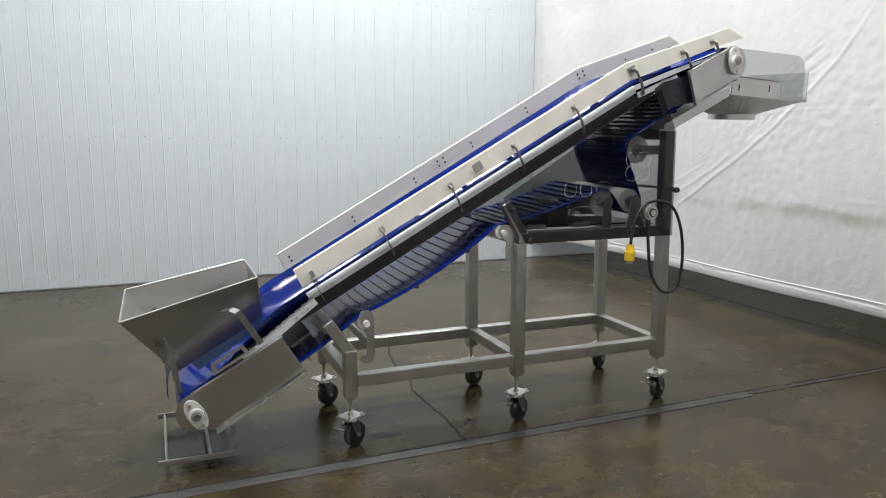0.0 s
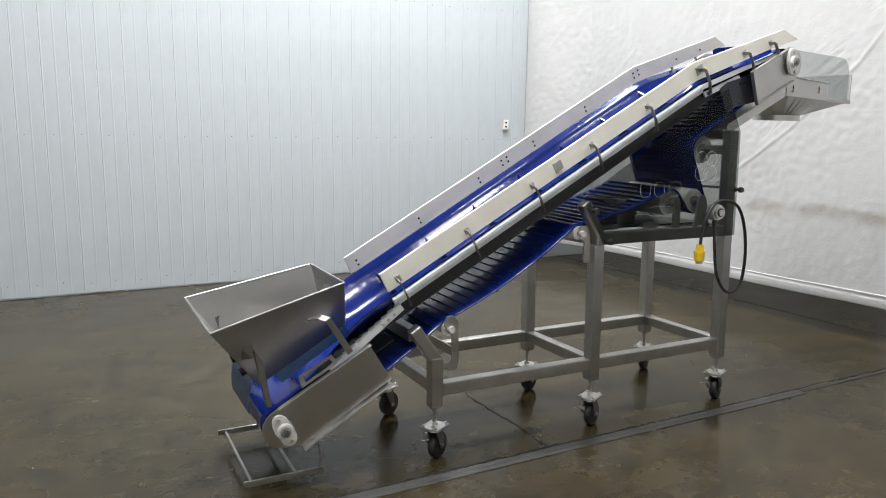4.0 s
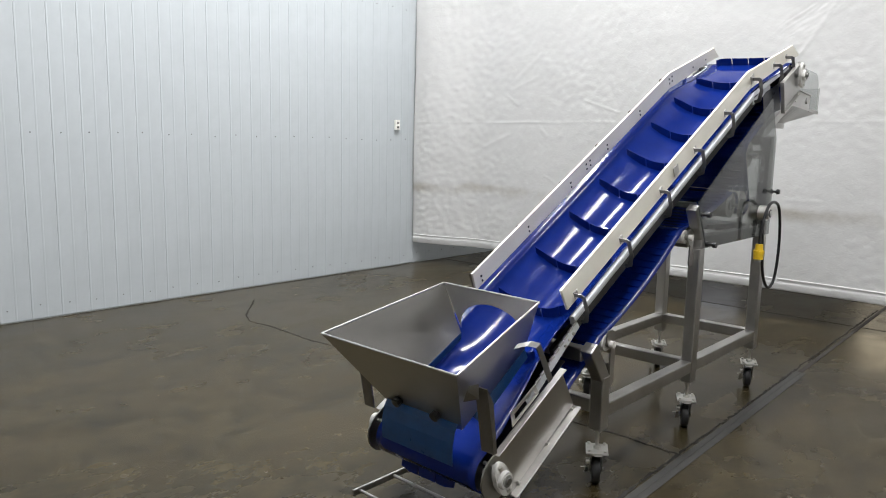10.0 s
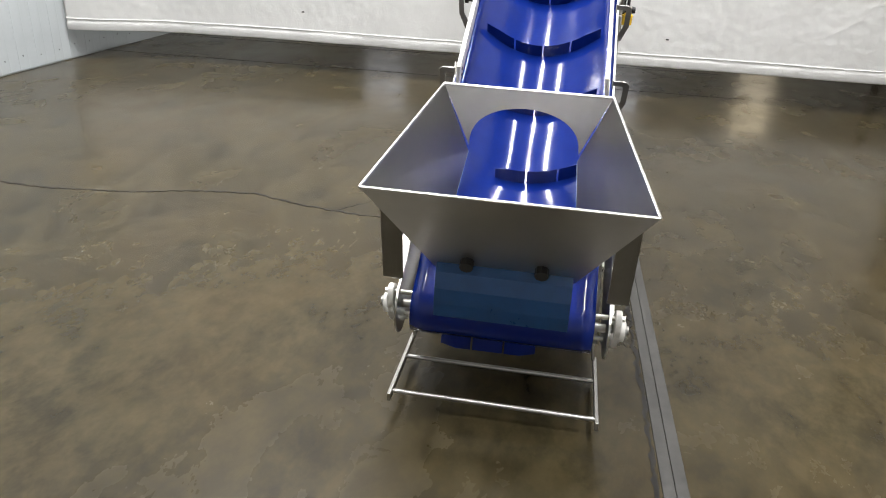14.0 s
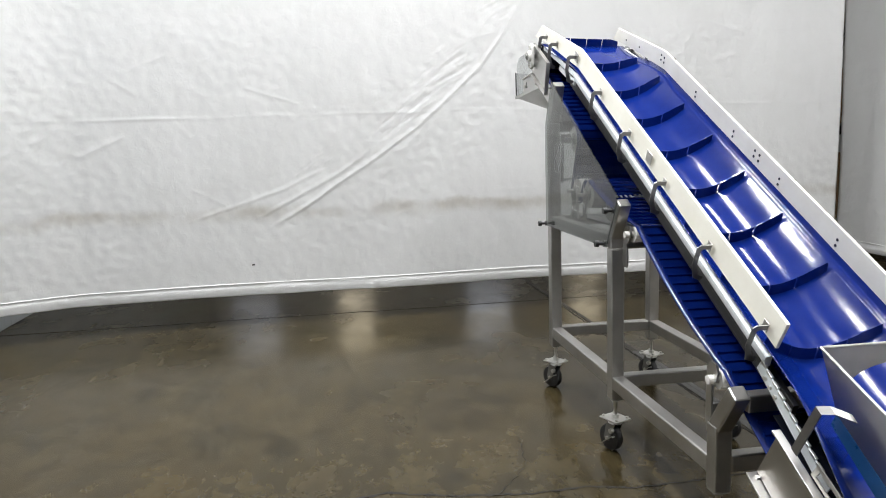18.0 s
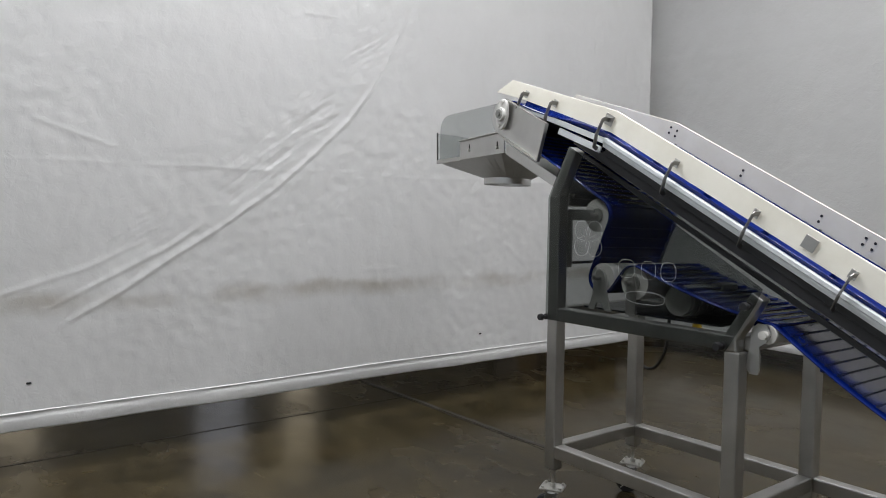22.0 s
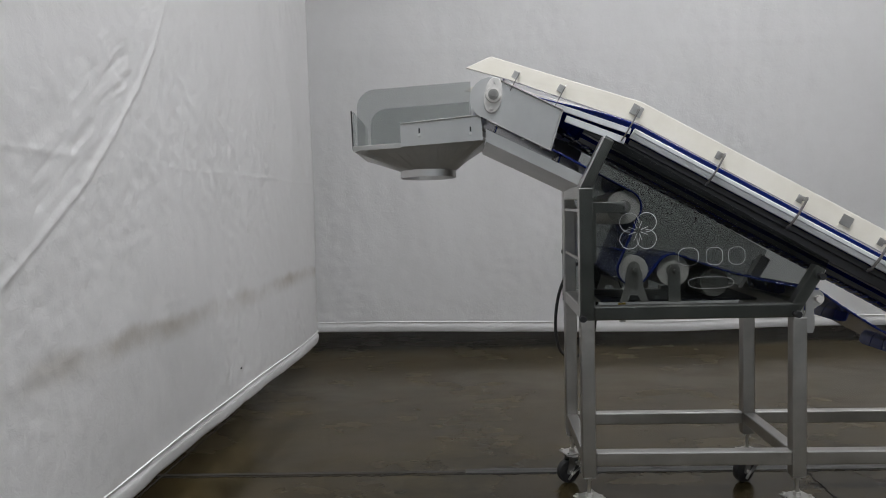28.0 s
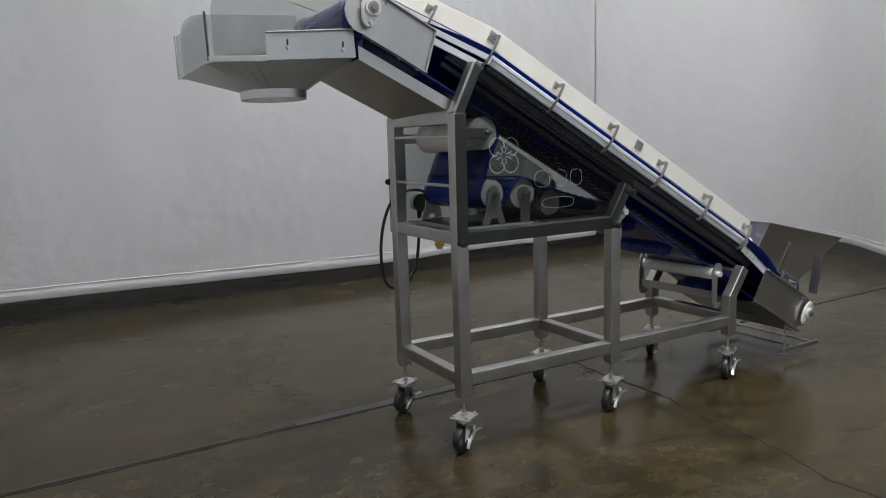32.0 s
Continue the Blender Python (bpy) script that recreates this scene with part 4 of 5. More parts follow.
# ---------------------------------------------------------------- trough sides
for sy in (-1, 1):
    yb, yt = sy * 0.244, sy * 0.234
    # ivory guard board
    out = [(0.709, 0.306), (0.702, 0.212), (2.765, 0.205), (3.37, 0.105), (3.56, 0.061), (3.485, 0.160), (2.795, 0.298)]
    bm = bmesh.new()
    prism(bm, [slxz(s, h) for s, h in out], -0.006, 0.006, 0.0015)
    for v in bm.verts:
        dx, dz = v.co.x - TAIL[0], v.co.z - TAIL[1]
        h = -dx * UZ + dz * UX
        v.co.y += yb + (yt - yb) * (h - 0.20) / 0.10
    guard = part("side_guard", bm, IVORY, conveyor, "ivory plastic side guard board")
    # screws and splice plates
    for s in (0.757, 1.160, 1.572, 1.973, 2.376, 3.13, 3.336):
        hb = 0.232 if s < 2.8 else 0.232 - (s - 2.80) * 0.19
        for dh in ((0.0, 0.026) if s < 2.8 else (0.012,)):
            p = sl(s, hb + dh, 0)
            yy = yb + (yt - yb) * (hb + dh - 0.20) / 0.10
            part("screw", cyl(bmesh.new(), (p.x, yy - sy * 0.006, p.z), (p.x, yy - sy * 0.0085, p.z), 0.006, 8), BLACK, guard)
    for s0, hb in ((1.760, 0.256), (2.800, 0.250)):
        for ds in (-0.02, 0.02):
            for dh in (-0.014, 0.014):
                p = sl(s0 + ds, hb + dh, 0)
                yy = yb + (yt - yb) * (hb + dh - 0.20) / 0.10
                part("screw", cyl(bmesh.new(), (p.x, yy - sy * 0.006, p.z), (p.x, yy - sy * 0.0085, p.z), 0.006, 8), BLACK, guard)
        p = sl(s0, hb, yb + sy * 0.0115)
        part("splice_plate", box(bmesh.new(), p, (0.052, 0.004, 0.048), SLOPE, 0.001), STEEL, guard, "small square steel splice plate")
    # aluminium channel, chrome rod, black wear rail
    rails = [((0.70, 0.124), (2.76, 0.116), 0.012, 0.026, BLACKRAIL, "channel_flange", 0.238), ((0.56, 0.092), (2.96, 0.084), 0.022, 0.044, BLACKRAIL, "wear_rail", 0.222),
             ((0.56, 0.068), (2.96, 0.060), 0.020, 0.004, STRAP, "lower_edge", 0.216)]
    if sy > 0:
        rails.append(((0.56, 0.038), (2.96, 0.030), 0.014, 0.022, BLACKRAIL, "lower_rail", 0.200))
    for (s0, h0), (s1, h1), w, hgt, mt, nm, yy in rails:
        part(nm, beam(bmesh.new(), sl(s0, h0, sy * yy), sl(s1, h1, sy * yy), w, hgt, 0.003), mt, conveyor)
    bm = bmesh.new()
    prof = [(-0.004, 0.024), (0.014, 0.024), (0.018, 0.020), (0.018, 0.006), (0.013, 0.002), (0.012, -0.004), (0.006, -0.019), (-0.010, -0.019)]
    ends = [[bm.verts.new(sl(s, hc + h, sy * (0.252 + y))) for y, h in prof] for s, hc in ((0.70, 0.158), (1.7, 0.156), (2.77, 0.152))]
    for a, b in zip(ends, ends[1:]):
        for k in range(len(prof)):
            bm.faces.new((a[k], a[(k + 1) % len(prof)], b[(k + 1) % len(prof)], b[k]))
    bm.faces.new(ends[0])
    bm.faces.new(list(reversed(ends[-1])))
    part("side_channel", bm, CHANNEL, conveyor, "grooved satin aluminium side channel")
    # notched steel strip along the lower belt edge, with its end plate
    strip = part("edge_strip", beam(bmesh.new(), sl(0.30, 0.070, sy * 0.262), sl(0.72, 0.128, sy * 0.262), 0.006, 0.040, 0.001), CHANNEL, conveyor, "bright steel strip along the lower belt edge")
    for k in range(11):
        f = (k + 0.5) / 11
        p = sl(0.30 + 0.42 * f, 0.070 + 0.058 * f + 0.020, sy * 0.262)
        part("notch_tooth", box(bmesh.new(), p, (0.030, 0.009, 0.010), SLOPE, 0.001), HEAD, strip)
    for f in (0.72, 0.80, 0.88):
        p = sl(0.30 + 0.42 * f, 0.070 + 0.058 * f - 0.004, 0)
        part("bolt", cyl(bmesh.new(), (p.x, sy * 0.264, p.z), (p.x, sy * 0.272, p.z), 0.007, 8), ZINC, strip)
    part("upper_strip", beam(bmesh.new(), sl(2.78, 0.158, sy * 0.252), sl(3.38, 0.062, sy * 0.252), 0.010, 0.026, 0.002), CHANNEL, conveyor)
    part("upper_strip", beam(bmesh.new(), sl(2.78, 0.112, sy * 0.246), sl(3.06, 0.075, sy * 0.246), 0.010, 0.030, 0.002), CHANNEL, conveyor)
    # guard brackets
    for s in (0.757, 1.160, 1.572, 1.973, 2.376, 2.797, 3.13, 3.336):
        if s < 2.81:
            ht, hc = 0.2435, 0.098
        else:
            ht, hc = 0.2435 - (s - 2.80) * 0.20, 0.098 - (s - 2.80) * 0.19
        out = [(0.256, ht + 0.016), (0.296, ht + 0.016), (0.308, ht + 0.006), (0.308, hc + 0.076), (0.288, hc + 0.014), (0.262, hc + 0.002), (0.252, hc + 0.006), (0.252, hc + 0.020),
               (0.270, hc + 0.026), (0.290, hc + 0.080), (0.290, ht - 0.006), (0.284, ht - 0.002), (0.256, ht - 0.002)]
        bm = bmesh.new()
        a = [bm.verts.new(sl(s - 0.002, h, sy * y)) for y, h in out]
        b = [bm.verts.new(sl(s + 0.002, h, sy * y)) for y, h in out]
        bm.faces.new(a)
        bm.faces.new(list(reversed(b)))
        for k in range(len(out)):
            j = (k + 1) % len(out)
            bm.faces.new((a[k], a[j], b[j], b[k]))
        br = part("guard_bracket", bm, STRAP, conveyor, "flat cut steel guard bracket")
        p = sl(s + 0.012, ht + 0.002, sy * 0.2565)
        part("tab", box(bmesh.new(), p, (0.028, 0.004, 0.034), SLOPE, 0.001), STEEL, br)

# head end
LEAN[1:] = 0.004, -0.022
for sy in (-1, 1):
    y = sy * 0.300
    pts = [(2.182, 2.040), (1.930, 1.905), (1.985, 1.738), (2.255, 1.880)]
    nose = [(2.240 + 0.092 * math.cos(a), 1.970 + 0.092 * math.sin(a)) for a in (radians(-75 + 20 * k) for k in range(10))]
    bm = prism(bmesh.new(), [pts[1], pts[2], pts[3]] + nose[1:], y - 0.003, y + 0.003)
    hp = part("head_plate", bm, HEAD, conveyor, "satin stainless head side plate")
    part("flange", beam(bmesh.new(), (2.195, y + sy * 0.010, 2.045), (1.925, y + sy * 0.010, 1.908), 0.022, 0.005, 0.001), STEEL, hp)
    part("flange", beam(bmesh.new(), (2.26, y + sy * 0.012, 1.875), (1.98, y + sy * 0.012, 1.732), 0.026, 0.006, 0.001), STEEL, hp)
    part("flange", beam(bmesh.new(), (1.926, y + sy * 0.010, 1.91), (1.982, y + sy * 0.010, 1.735), 0.022, 0.006, 0.001), STEEL, hp)
    for bx, bz in ((2.10, 1.79), (2.02, 1.75), (2.22, 1.855)):
        part("bolt", cyl(bmesh.new(), (bx, y + sy * 0.002, bz), (bx, y + sy * 0.016, bz), 0.007, 6), ZINC, hp)
    # dark inner cheek and sloping tray below
    if sy < 0:
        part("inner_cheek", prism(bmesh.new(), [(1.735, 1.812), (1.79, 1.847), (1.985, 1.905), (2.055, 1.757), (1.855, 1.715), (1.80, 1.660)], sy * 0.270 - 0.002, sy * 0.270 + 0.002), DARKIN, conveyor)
    part("tray_side", prism(bmesh.new(), [(2.262, 1.842), (1.815, 1.618), (1.815, 1.562), (2.262, 1.786)], sy * 0.262 - 0.003, sy * 0.262 + 0.003), HEAD, conveyor)
part("tray", sheet(bmesh.new(), [(2.262, -0.262, 1.788), (2.262, 0.262, 1.788), (1.80, 0.262, 1.556), (1.80, -0.262, 1.556)], 0.004), HEAD, conveyor, "sloping satin drip tray")
part("tray_stay", beam(bmesh.new(), (1.80, -0.262, 1.568), (1.80, 0.262, 1.568), 0.03, 0.02, 0.002), STEEL_Y, conveyor)

# discharge hood
LEAN[1:] = -0.005, -0.010
hood = part("discharge_hood", sheet(bmesh.new(), [(2.872, 0.256, 1.752), (2.655, 0.256, 1.764), (2.285, 0.256, 1.786), (2.285, 0.260, 1.790), (2.872, 0.260, 1.756)], 0.004), HEAD, conveyor, "stainless discharge hood with round spout and clear shields")
bm = bmesh.new()
n = 40
cx, cyy, cr = 2.545, -0.005, 0.136
ring = []
rect = []
for k in range(n):
    a = 2 * math.pi * k / n
    c, s = math.cos(a), math.sin(a)
    f = min(0.300 / max(1e-6, abs(c)), 0.258 / max(1e-6, abs(s)))
    x, y = 2.572 + f * c, f * s
    rect.append(bm.verts.new((x, y, 1.750 + (2.872 - x) * 0.058)))
    ring.append(bm.verts.new((cx + cr * c, cyy + cr * s, 1.672)))
for k in range(n):
    bm.faces.new((rect[k], rect[(k + 1) % n], ring[(k + 1) % n], ring[k]))
bmesh.ops.solidify(bm, geom=list(bm.faces), thickness=0.003)
part("funnel", bm, HEAD, hood)
bm = cyl(bmesh.new(), (cx, cyy, 1.638), (cx, cyy, 1.676), cr, 40, None, False)
bmesh.ops.solidify(bm, geom=list(bm.faces), thickness=0.004)
part("spout", bm, HEAD, hood, smooth=True)
for sy in (-1, 1):
    y = sy * 0.262
    part("hood_side", prism(bmesh.new(), [(2.655, 1.862), (2.292, 1.888), (2.285, 1.782), (2.655, 1.762)], y - 0.003, y + 0.003), HEAD, hood)
    part("lip", beam(bmesh.new(), (2.655, y + sy * 0.008, 1.864), (2.290, y + sy * 0.008, 1.892), 0.020, 0.005, 0.001), STEEL, hood)
    part("edge", beam(bmesh.new(), (2.872, y, 1.760), (2.655, y, 1.768), 0.008, 0.022, 0.001), STEEL, hood)
    for bx in (2.34, 2.57):
        part("slot", B((bx, y + sy * 0.0035, 1.825), (0.007, 0.003, 0.036)), BLACK, hood)
        part("bolt", cyl(bmesh.new(), (bx, y, 1.812), (bx, y + sy * 0.014, 1.812), 0.008, 6), ZINC, hood)
    pts = [(2.335, 1.80), (2.335, 2.044)] + [(2.765 + 0.085 * math.cos(a), 1.938 + 0.085 * math.sin(a)) for a in (radians(90 - 15 * k) for k in range(7))] + [(2.850, 1.77)]
    sh = part("shield", prism(bmesh.new(), pts, y - sy * 0.008 - 0.0025, y - sy * 0.008 + 0.0025), SHIELD, hood, "grey clear plastic side shield")
    sh.visible_shadow = False
sh = part("end_shield", prism(bmesh.new(), [(2.866, 1.76), (2.871, 1.76), (2.871, 1.925), (2.866, 1.925)], -0.255, 0.255), SHIELD, hood, "grey clear plastic end shield")
sh.visible_shadow = False
part("shield_rail", beam(bmesh.new(), (2.872, 0.258, 1.755), (2.876, 0.258, 1.93), 0.008, 0.006, 0.001), BLACK, hood)
part("shield_rail", beam(bmesh.new(), (2.872, -0.258, 1.755), (2.876, -0.258, 1.93), 0.004, 0.004, 0.001), CAST, hood)

# tail end
LEAN[1:] = 0.0335, -0.0165
for sy in (-1, 1):
    y = sy * 0.300
    nose = [(-0.750 + 0.088 * math.cos(a), 0.300 + 0.088 * math.sin(a)) for a in (radians(125 + 19 * k) for k in range(10))]
    bm = prism(bmesh.new(), nose + [(-0.655, 0.205), (-0.2545, 0.4465), (-0.3585, 0.6155)], y - 0.003, y + 0.003)
    tp = part("tail_plate", bm, HOPPER, conveyor, "brushed stainless tail side plate")
    part("flange", beam(bmesh.new(), (-0.665, y + sy * 0.016, 0.197), (-0.247, y + sy * 0.016, 0.440), 0.038, 0.006, 0.001), STEEL, tp)
    part("flange", beam(bmesh.new(), (-0.770, y + sy * 0.012, 0.390), (-0.356, y + sy * 0.012, 0.621), 0.028, 0.006, 0.001), STEEL, tp)
    for f in (0.08, 0.5, 0.9):
        bx, bz = -0.655 + 0.43 * f, 0.215 + 0.24 * f
        part("bolt", cyl(bmesh.new(), (bx, y, bz), (bx, y + sy * 0.014, bz), 0.008, 6), ZINC, tp)
    # slotted hopper bracket standing on the plate
    LEAN[1:] = 0.0, 0.0
    o = [slxz(0.155, 0.100), slxz(0.17, 0.155), slxz(0.335, 0.150), slxz(0.34, 0.100)]
    i_ = [slxz(0.182, 0.112), slxz(0.185, 0.140), slxz(0.318, 0.138), slxz(0.322, 0.112)]
    bm = bmesh.new()
    for k in range(4):
        j = (k + 1) % 4
        prism(bm, [o[k], o[j], i_[j], i_[k]], y - 0.002, y + 0.002)
    part("slotted_bracket", bm, STEEL, tp)
    LEAN[1:] = 0.0335, -0.0165
    # foot
    part("foot_bar", beam(bmesh.new(), (-0.920, sy * 0.296, 0.080), (-0.575, sy * 0.296, 0.080), 0.010, 0.026, 0.001), STEEL, conveyor)
    part("foot_post", sweep(bmesh.new(), [(-0.600, sy * 0.283, 0.245), (-0.585, sy * 0.283, 0.16), (-0.590, sy * 0.290, 0.088)], 0.006, 8), STEEL, conveyor)
for x in (-0.885, -0.695):
    part("foot_rod", cyl(bmesh.new(), (x, -0.292, 0.080), (x, 0.292, 0.080), 0.007, 12), STEEL_Y, conveyor, smooth=True)
part("bottom_pan", sheet(bmesh.new(), [(-0.66, -0.29, 0.190), (-0.66, 0.29, 0.190), (-0.268, 0.29, 0.426), (-0.268, -0.29, 0.426)], 0.004), HOPPER, conveyor, "sheet steel drip pan under the tail")
LEAN[1:] = 0.0, 0.0
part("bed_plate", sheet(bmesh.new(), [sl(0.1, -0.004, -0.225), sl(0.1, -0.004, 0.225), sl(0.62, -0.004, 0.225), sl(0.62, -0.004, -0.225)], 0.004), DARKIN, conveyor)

# ---------------------------------------------------------------- feed hopper
LEAN[1:] = 0.016, -0.004
F1, F2 = Vector((-1.020, -0.347, 0.745)), Vector((-1.020, 0.347, 0.745))
K1, K2 = Vector((-0.4345, -0.2495, 0.8815)), Vector((-0.4345, 0.2495, 0.8815))
G1, G2 = Vector((-0.800, -0.190, 0.452)), Vector((-0.800, 0.190, 0.452))
H1, H2 = Vector((-0.405, -0.205, 0.672)), Vector((-0.405, 0.205, 0.672))
nn = (G1 - F1).cross(K1 - F1)
hy = F1.y - (nn.x * (H1.x - F1.x) + nn.z * (H1.z - F1.z)) / nn.y
H1.y, H2.y = hy, -hy
hopper = part("hopper", sheet(bmesh.new(), [F1, F2, G2, G1], 0.003), HOPPER, conveyor, "brushed stainless sheet feed hopper with arched back")
for a, b, c, d in ((F1, G1, H1, K1), (F2, K2, H2, G2)):
    bm = bmesh.new()
    v = [bm.verts.new(p) for p in (a, b, c, d)]
    bm.faces.new((v[0], v[1], v[2]))
    bm.faces.new((v[0], v[2], v[3]))
    bmesh.ops.solidify(bm, geom=list(bm.faces), thickness=0.003)
    part("side_sheet", bm, HOPPER, hopper)
for sy in (-1, 1):
    g0, h0 = (G1, H1) if sy < 0 else (G2, H2)
    g0 = g0.lerp(h0, 0.16)
    part("side_skirt", sheet(bmesh.new(), [g0, g0 + Vector((0.03, sy * 0.012, -0.035)), h0 + Vector((0.01, sy * 0.008, -0.035)), h0], 0.003), TEAL, hopper, "narrow dark teal sealing skirt")
bm = bmesh.new()
n = 24
topv, arcv = [], []
for k in range(n + 1):
    f = k / n
    topv.append(bm.verts.new(K1.lerp(K2, f)))
    a = math.pi * (1 - f)
    yy = abs(hy) * math.cos(a)
    zz = 0.690 + 0.134 * math.sin(a) ** 0.8
    arcv.append(bm.verts.new((-0.4345 + 0.03 * (0.884 - zz) / 0.18, yy, zz)))
for k in range(n):
    bm.faces.new((topv[k], topv[k + 1], arcv[k + 1], arcv[k]))
bmesh.ops.solidify(bm, geom=list(bm.faces), thickness=0.003)
part("back_sheet", bm, HEAD, hopper)
for a, b in ((F1, F2), (F1, K1), (F2, K2), (K1, K2)):
    part("rim", sweep(bmesh.new(), [a, a.lerp(b, 0.5), b], 0.0044, 8), HEAD, hopper, "folded bright rim", True)
for y in (-0.1, 0.1):
    kn = part("knob", cyl(bmesh.new(), (-0.838, y, 0.500), (-0.862, y, 0.489), 0.019, 8), BLACK, hopper, "black star knob", True)
    part("stud", cyl(bmesh.new(), (-0.805, y, 0.515), (-0.84, y, 0.499), 0.005, 8), ZINC, kn)
part("clamp_bar", sweep(bmesh.new(), [(-0.812, -0.19, 0.478), (-0.818, -0.15, 0.492), (-0.818, 0.15, 0.492), (-0.812, 0.19, 0.478)], 0.005, 8), ZINC, hopper)
flap = bmesh.new()
pts = [(-0.812, 0, 0.490), (-0.835, 0, 0.455), (-0.846, 0, 0.41), (-0.848, 0, 0.365), (-0.845, 0, 0.325)]
ribbon(flap, pts, 0.37, 0.004)
part("flap", flap, TEAL, hopper, "dark teal plastic sealing flap")
for sy in (-1, 1):
    bm = bmesh.new()
    ribbon(bm, [(-0.850, sy * 0.310, 0.655), (-0.842, sy * 0.310, 0.630), (-0.800, sy * 0.310, 0.405)], 0.056, 0.004)
    prism(bm, [(-0.850, 0.655), (-0.842, 0.610), (-0.802, 0.405), (-0.785, 0.405), (-0.815, 0.600)], sy * 0.338 - 0.002, sy * 0.338 + 0.002)
    sheet(bm, [(-0.900, sy * 0.268, 0.655), (-0.850, sy * 0.300, 0.665), (-0.846, sy * 0.300, 0.610), (-0.885, sy * 0.262, 0.600)], 0.004)
    part("support_arm", bm, STRAP, hopper, "bent flat steel hopper arm")
    bm = bmesh.new()
    ribbon(bm, [(-0.600, sy * 0.268, 0.742), (-0.560, sy * 0.300, 0.752), (-0.535, sy * 0.322, 0.745), (-0.435, sy * 0.318, 0.585)], 0.028, 0.004, (0.84, 0.0, 0.52))
    part("support_arm", bm, STRAP, hopper, "bent flat steel hopper arm")

# ---------------------------------------------------------------- drive box
LEAN[:] = 0.0, 0.0, 0.0
for sy in (-1, 1):
    y = sy * 0.338
    out = [(1.864, 0.972), (1.860, 1.545), (1.742, 1.778), (0.800, 1.215), (0.825, 1.155), (0.935, 0.972)]
    pn = part("guard_panel", prism(bmesh.new(), out, y - 0.003, y + 0.003, 0.001), TINT, conveyor, "grey tinted clear guard panel with engraved flower mark")
    pn.visible_shadow = False
    for kx, kz in ((1.856, 0.985), (0.845, 1.150), (0.945, 0.99)):
        if sy < 0 and kx > 1.8:
            kx, kz = 1.848, 1.230
        kn = part("knob", cyl(bmesh.new(), (kx, y + sy * 0.034, kz), (kx, y + sy * 0.050, kz), 0.0165, 16, 0.014), BLACK, pn, "black clamping knob", True)
        part("stem", cyl(bmesh.new(), (kx, y + sy * 0.003, kz), (kx, y + sy * 0.036, kz), 0.007, 12), BLACK, kn, smooth=True)
        part("washer", cyl(bmesh.new(), (kx, y + sy * 0.003, kz), (kx, y + sy * 0.009, kz), 0.014, 14), BLACK, kn, smooth=True)
    # engraved flower and two rows of marks
    gx = 1.61
    bm = bmesh.new()
    ye = y + sy * 0.0045
    for k in range(4):
        a0 = radians(45 + 90 * k)
        px, pz = gx + 0.052 * math.cos(a0), 1.362 + 0.052 * math.sin(a0)
        pts = [(px + 0.042 * math.cos(t), ye, pz + 0.042 * math.sin(t)) for t in (a0 + math.pi * 1.25 * (i / 14 * 2 - 1) / 1.6 for i in range(15))]
        sweep(bm, pts, 0.0009, 4)
    for k in range(8):
        a0 = radians(22.5 + 45 * k)
        sweep(bm, [(gx + 0.012 * math.cos(a0), ye, 1.362 + 0.012 * math.sin(a0)), (gx + 0.045 * math.cos(a0), ye, 1.362 + 0.045 * math.sin(a0))], 0.0009, 4)
    part("engraved_mark", bm, ENGRAVE, pn, "fine engraved flower outline")
    for k, (w, h, dz) in enumerate(((0.085, 0.075, 0), (0.07, 0.075, 0), (0.07, 0.075, 0), (0.19, 0.05, -0.115))):
        bx = gx - (0.215, 0.325, 0.42, 0.31)[k]
        bm = bmesh.new()
        q = [(bx + w / 2 * math.cos(a) * 1.1, ye, 1.245 + dz + h / 2 * math.sin(a) * 1.1) for a in (2 * math.pi * i / 24 for i in range(25))]
        sweep(bm, [(max(bx - w / 2, min(bx + w / 2, x)), yy, max(1.245 + dz - h / 2, min(1.245 + dz + h / 2, z))) for x, yy, z in q], 0.0007, 4)
        part("engraved_shape", bm, ENGRAVE, pn)

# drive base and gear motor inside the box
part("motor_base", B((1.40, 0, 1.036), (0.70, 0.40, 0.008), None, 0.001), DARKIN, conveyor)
motor = part("gear_motor", cyl(bmesh.new(), (1.24, -0.02, 1.115), (1.24, 0.20, 1.115), 0.062, 28), CAST, conveyor, "grey gear motor", True)
part("gearbox", B((1.24, -0.09, 1.11), (0.13, 0.12, 0.14), None, 0.012), CAST, motor)
for k in range(7):
    part("fin", cyl(bmesh.new(), (1.24, 0.02 + 0.025 * k, 1.115), (1.24, 0.027 + 0.025 * k, 1.115), 0.068, 24), CAST, motor)
for x in (1.05, 1.33):
    part("base_foot", B((x, -0.22, 1.045), (0.11, 0.05, 0.025), None, 0.003), STEEL, conveyor)

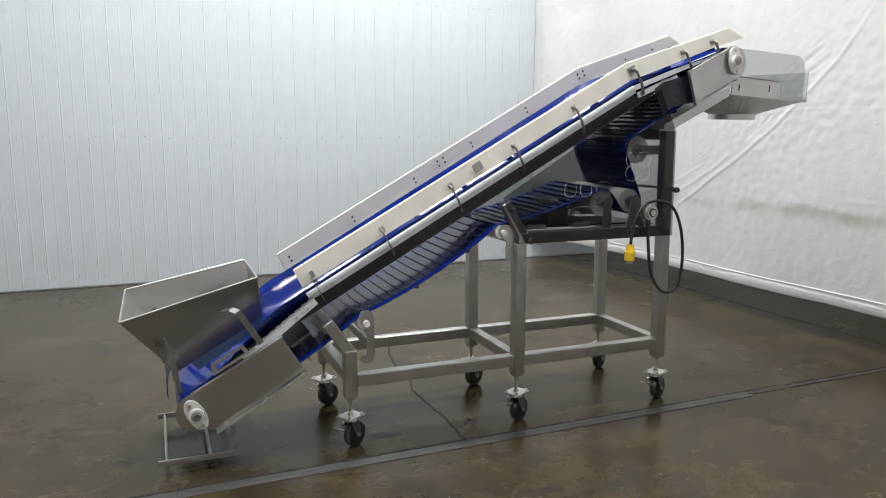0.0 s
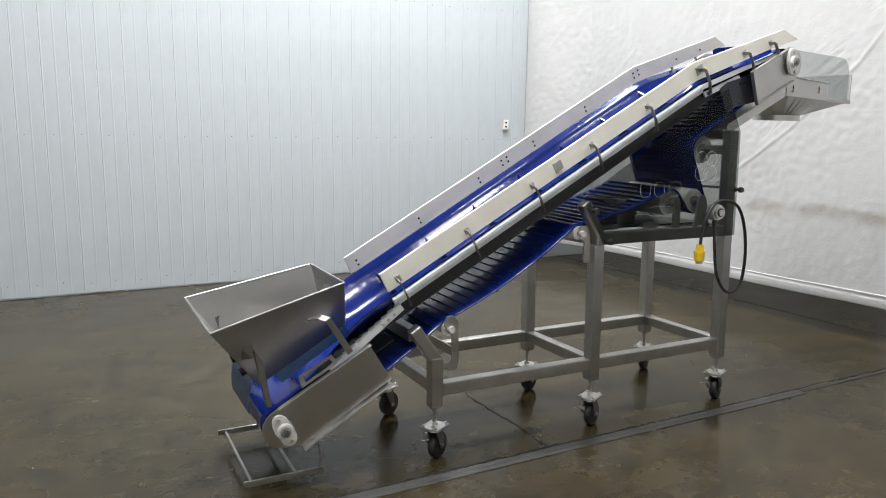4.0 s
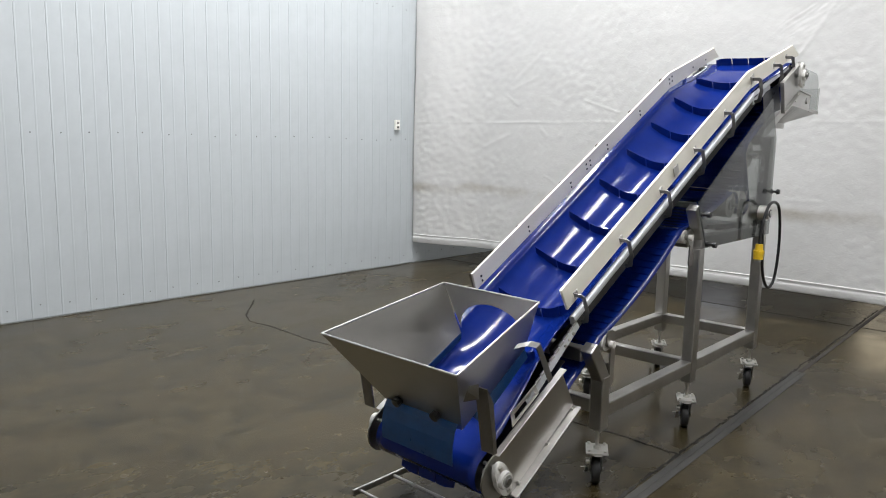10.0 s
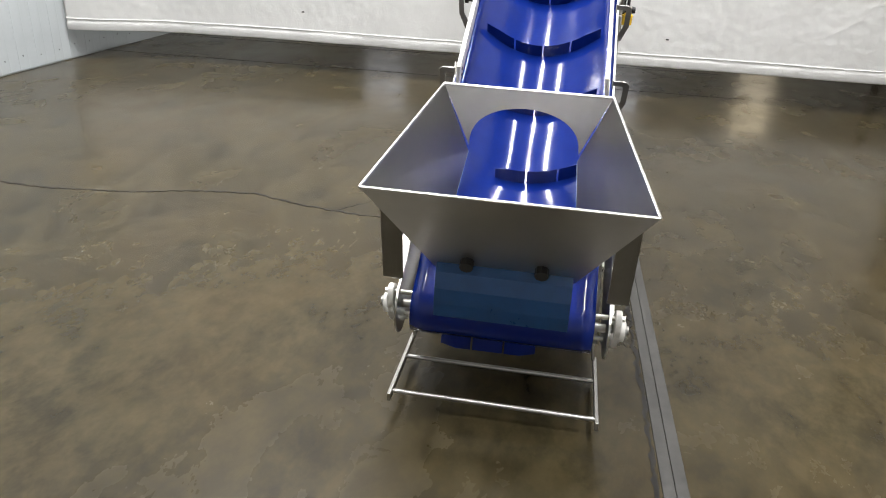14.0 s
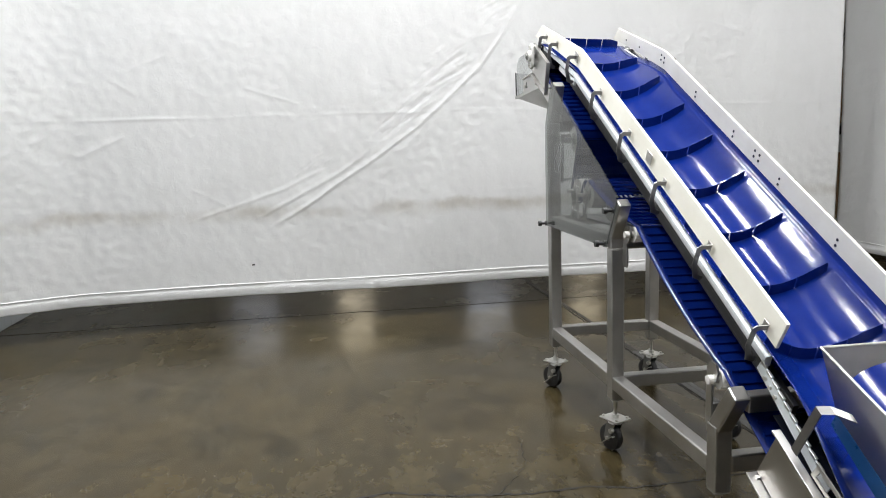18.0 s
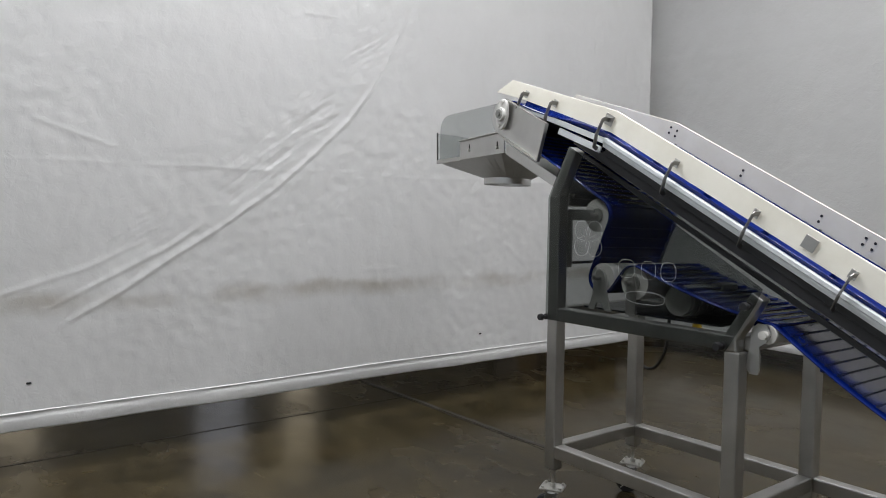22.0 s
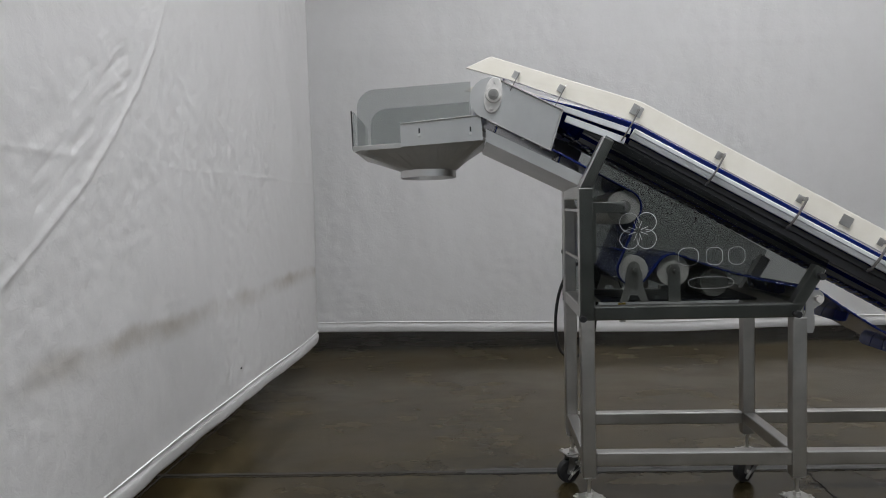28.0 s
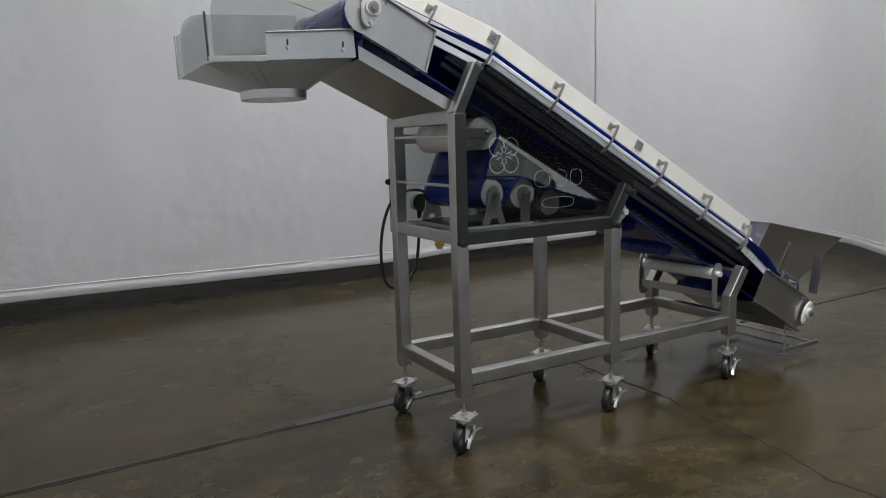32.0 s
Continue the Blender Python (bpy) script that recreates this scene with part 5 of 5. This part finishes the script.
# power inlet, cable and plug
LEAN[:] = 1e-9, -0.057, -0.010
inlet = part("power_inlet", cyl(bmesh.new(), (1.735, -0.342, 1.122), (1.735, -0.385, 1.122), 0.046, 28, 0.043), ZINC, conveyor, "round metal cable entry", True)
part("collar", cyl(bmesh.new(), (1.735, -0.385, 1.122), (1.735, -0.400, 1.122), 0.034, 24), ZINC, inlet, smooth=True)
part("seal_ring", cyl(bmesh.new(), (1.735, -0.3995, 1.122), (1.735, -0.4025, 1.122), 0.024, 20), BLACK, inlet, smooth=True)
part("cap", cyl(bmesh.new(), (1.735, -0.4025, 1.122), (1.735, -0.408, 1.122), 0.017, 16), ZINC, inlet, smooth=True)
part("gland", cyl(bmesh.new(), (1.735, -0.362, 1.085), (1.735, -0.362, 1.045), 0.013, 14), BLACK, inlet, smooth=True)


def spline(p, n=10):
    res = []
    p = [Vector(q) for q in p]
    p = [2 * p[0] - p[1]] + p + [2 * p[-1] - p[-2]]
    for i in range(1, len(p) - 2):
        for k in range(n):
            t = k / n
            res.append(0.5 * ((2 * p[i]) + (p[i + 1] - p[i - 1]) * t + (2 * p[i - 1] - 5 * p[i] + 4 * p[i + 1] - p[i + 2]) * t * t + (3 * p[i] - p[i - 1] - 3 * p[i + 1] + p[i + 2]) * t ** 3))
    res.append(p[-2])
    return res


part("cable", sweep(bmesh.new(), spline([(1.735, -0.362, 1.05), (1.738, -0.37, 0.93), (1.76, -0.375, 0.78), (1.82, -0.38, 0.685), (1.89, -0.385, 0.668), (1.94, -0.39, 0.72), (1.955, -0.395, 0.86), (1.93, -0.40, 1.02), (1.87, -0.405, 1.14), (1.78, -0.41, 1.185), (1.68, -0.41, 1.175), (1.625, -0.405, 1.10), (1.605, -0.40, 1.02), (1.598, -0.40, 0.955)]), 0.0085, 10), BLACK, inlet, "looped black power cable", True)
bm = cyl(bmesh.new(), (1.597, -0.40, 0.955), (1.595, -0.40, 0.915), 0.020, 20, 0.024)
cyl(bm, (1.595, -0.40, 0.915), (1.594, -0.40, 0.868), 0.029, 20, 0.027)
plug = part("plug", bm, YELLOW, inlet, "yellow power plug hanging on its cable", True)
part("plug_ring", cyl(bmesh.new(), (1.595, -0.40, 0.918), (1.595, -0.40, 0.908), 0.0305, 20), YELLOW, plug, smooth=True)
part("plug_face", cyl(bmesh.new(), (1.594, -0.40, 0.869), (1.594, -0.40, 0.852), 0.018, 16), GREYPAINT, plug)
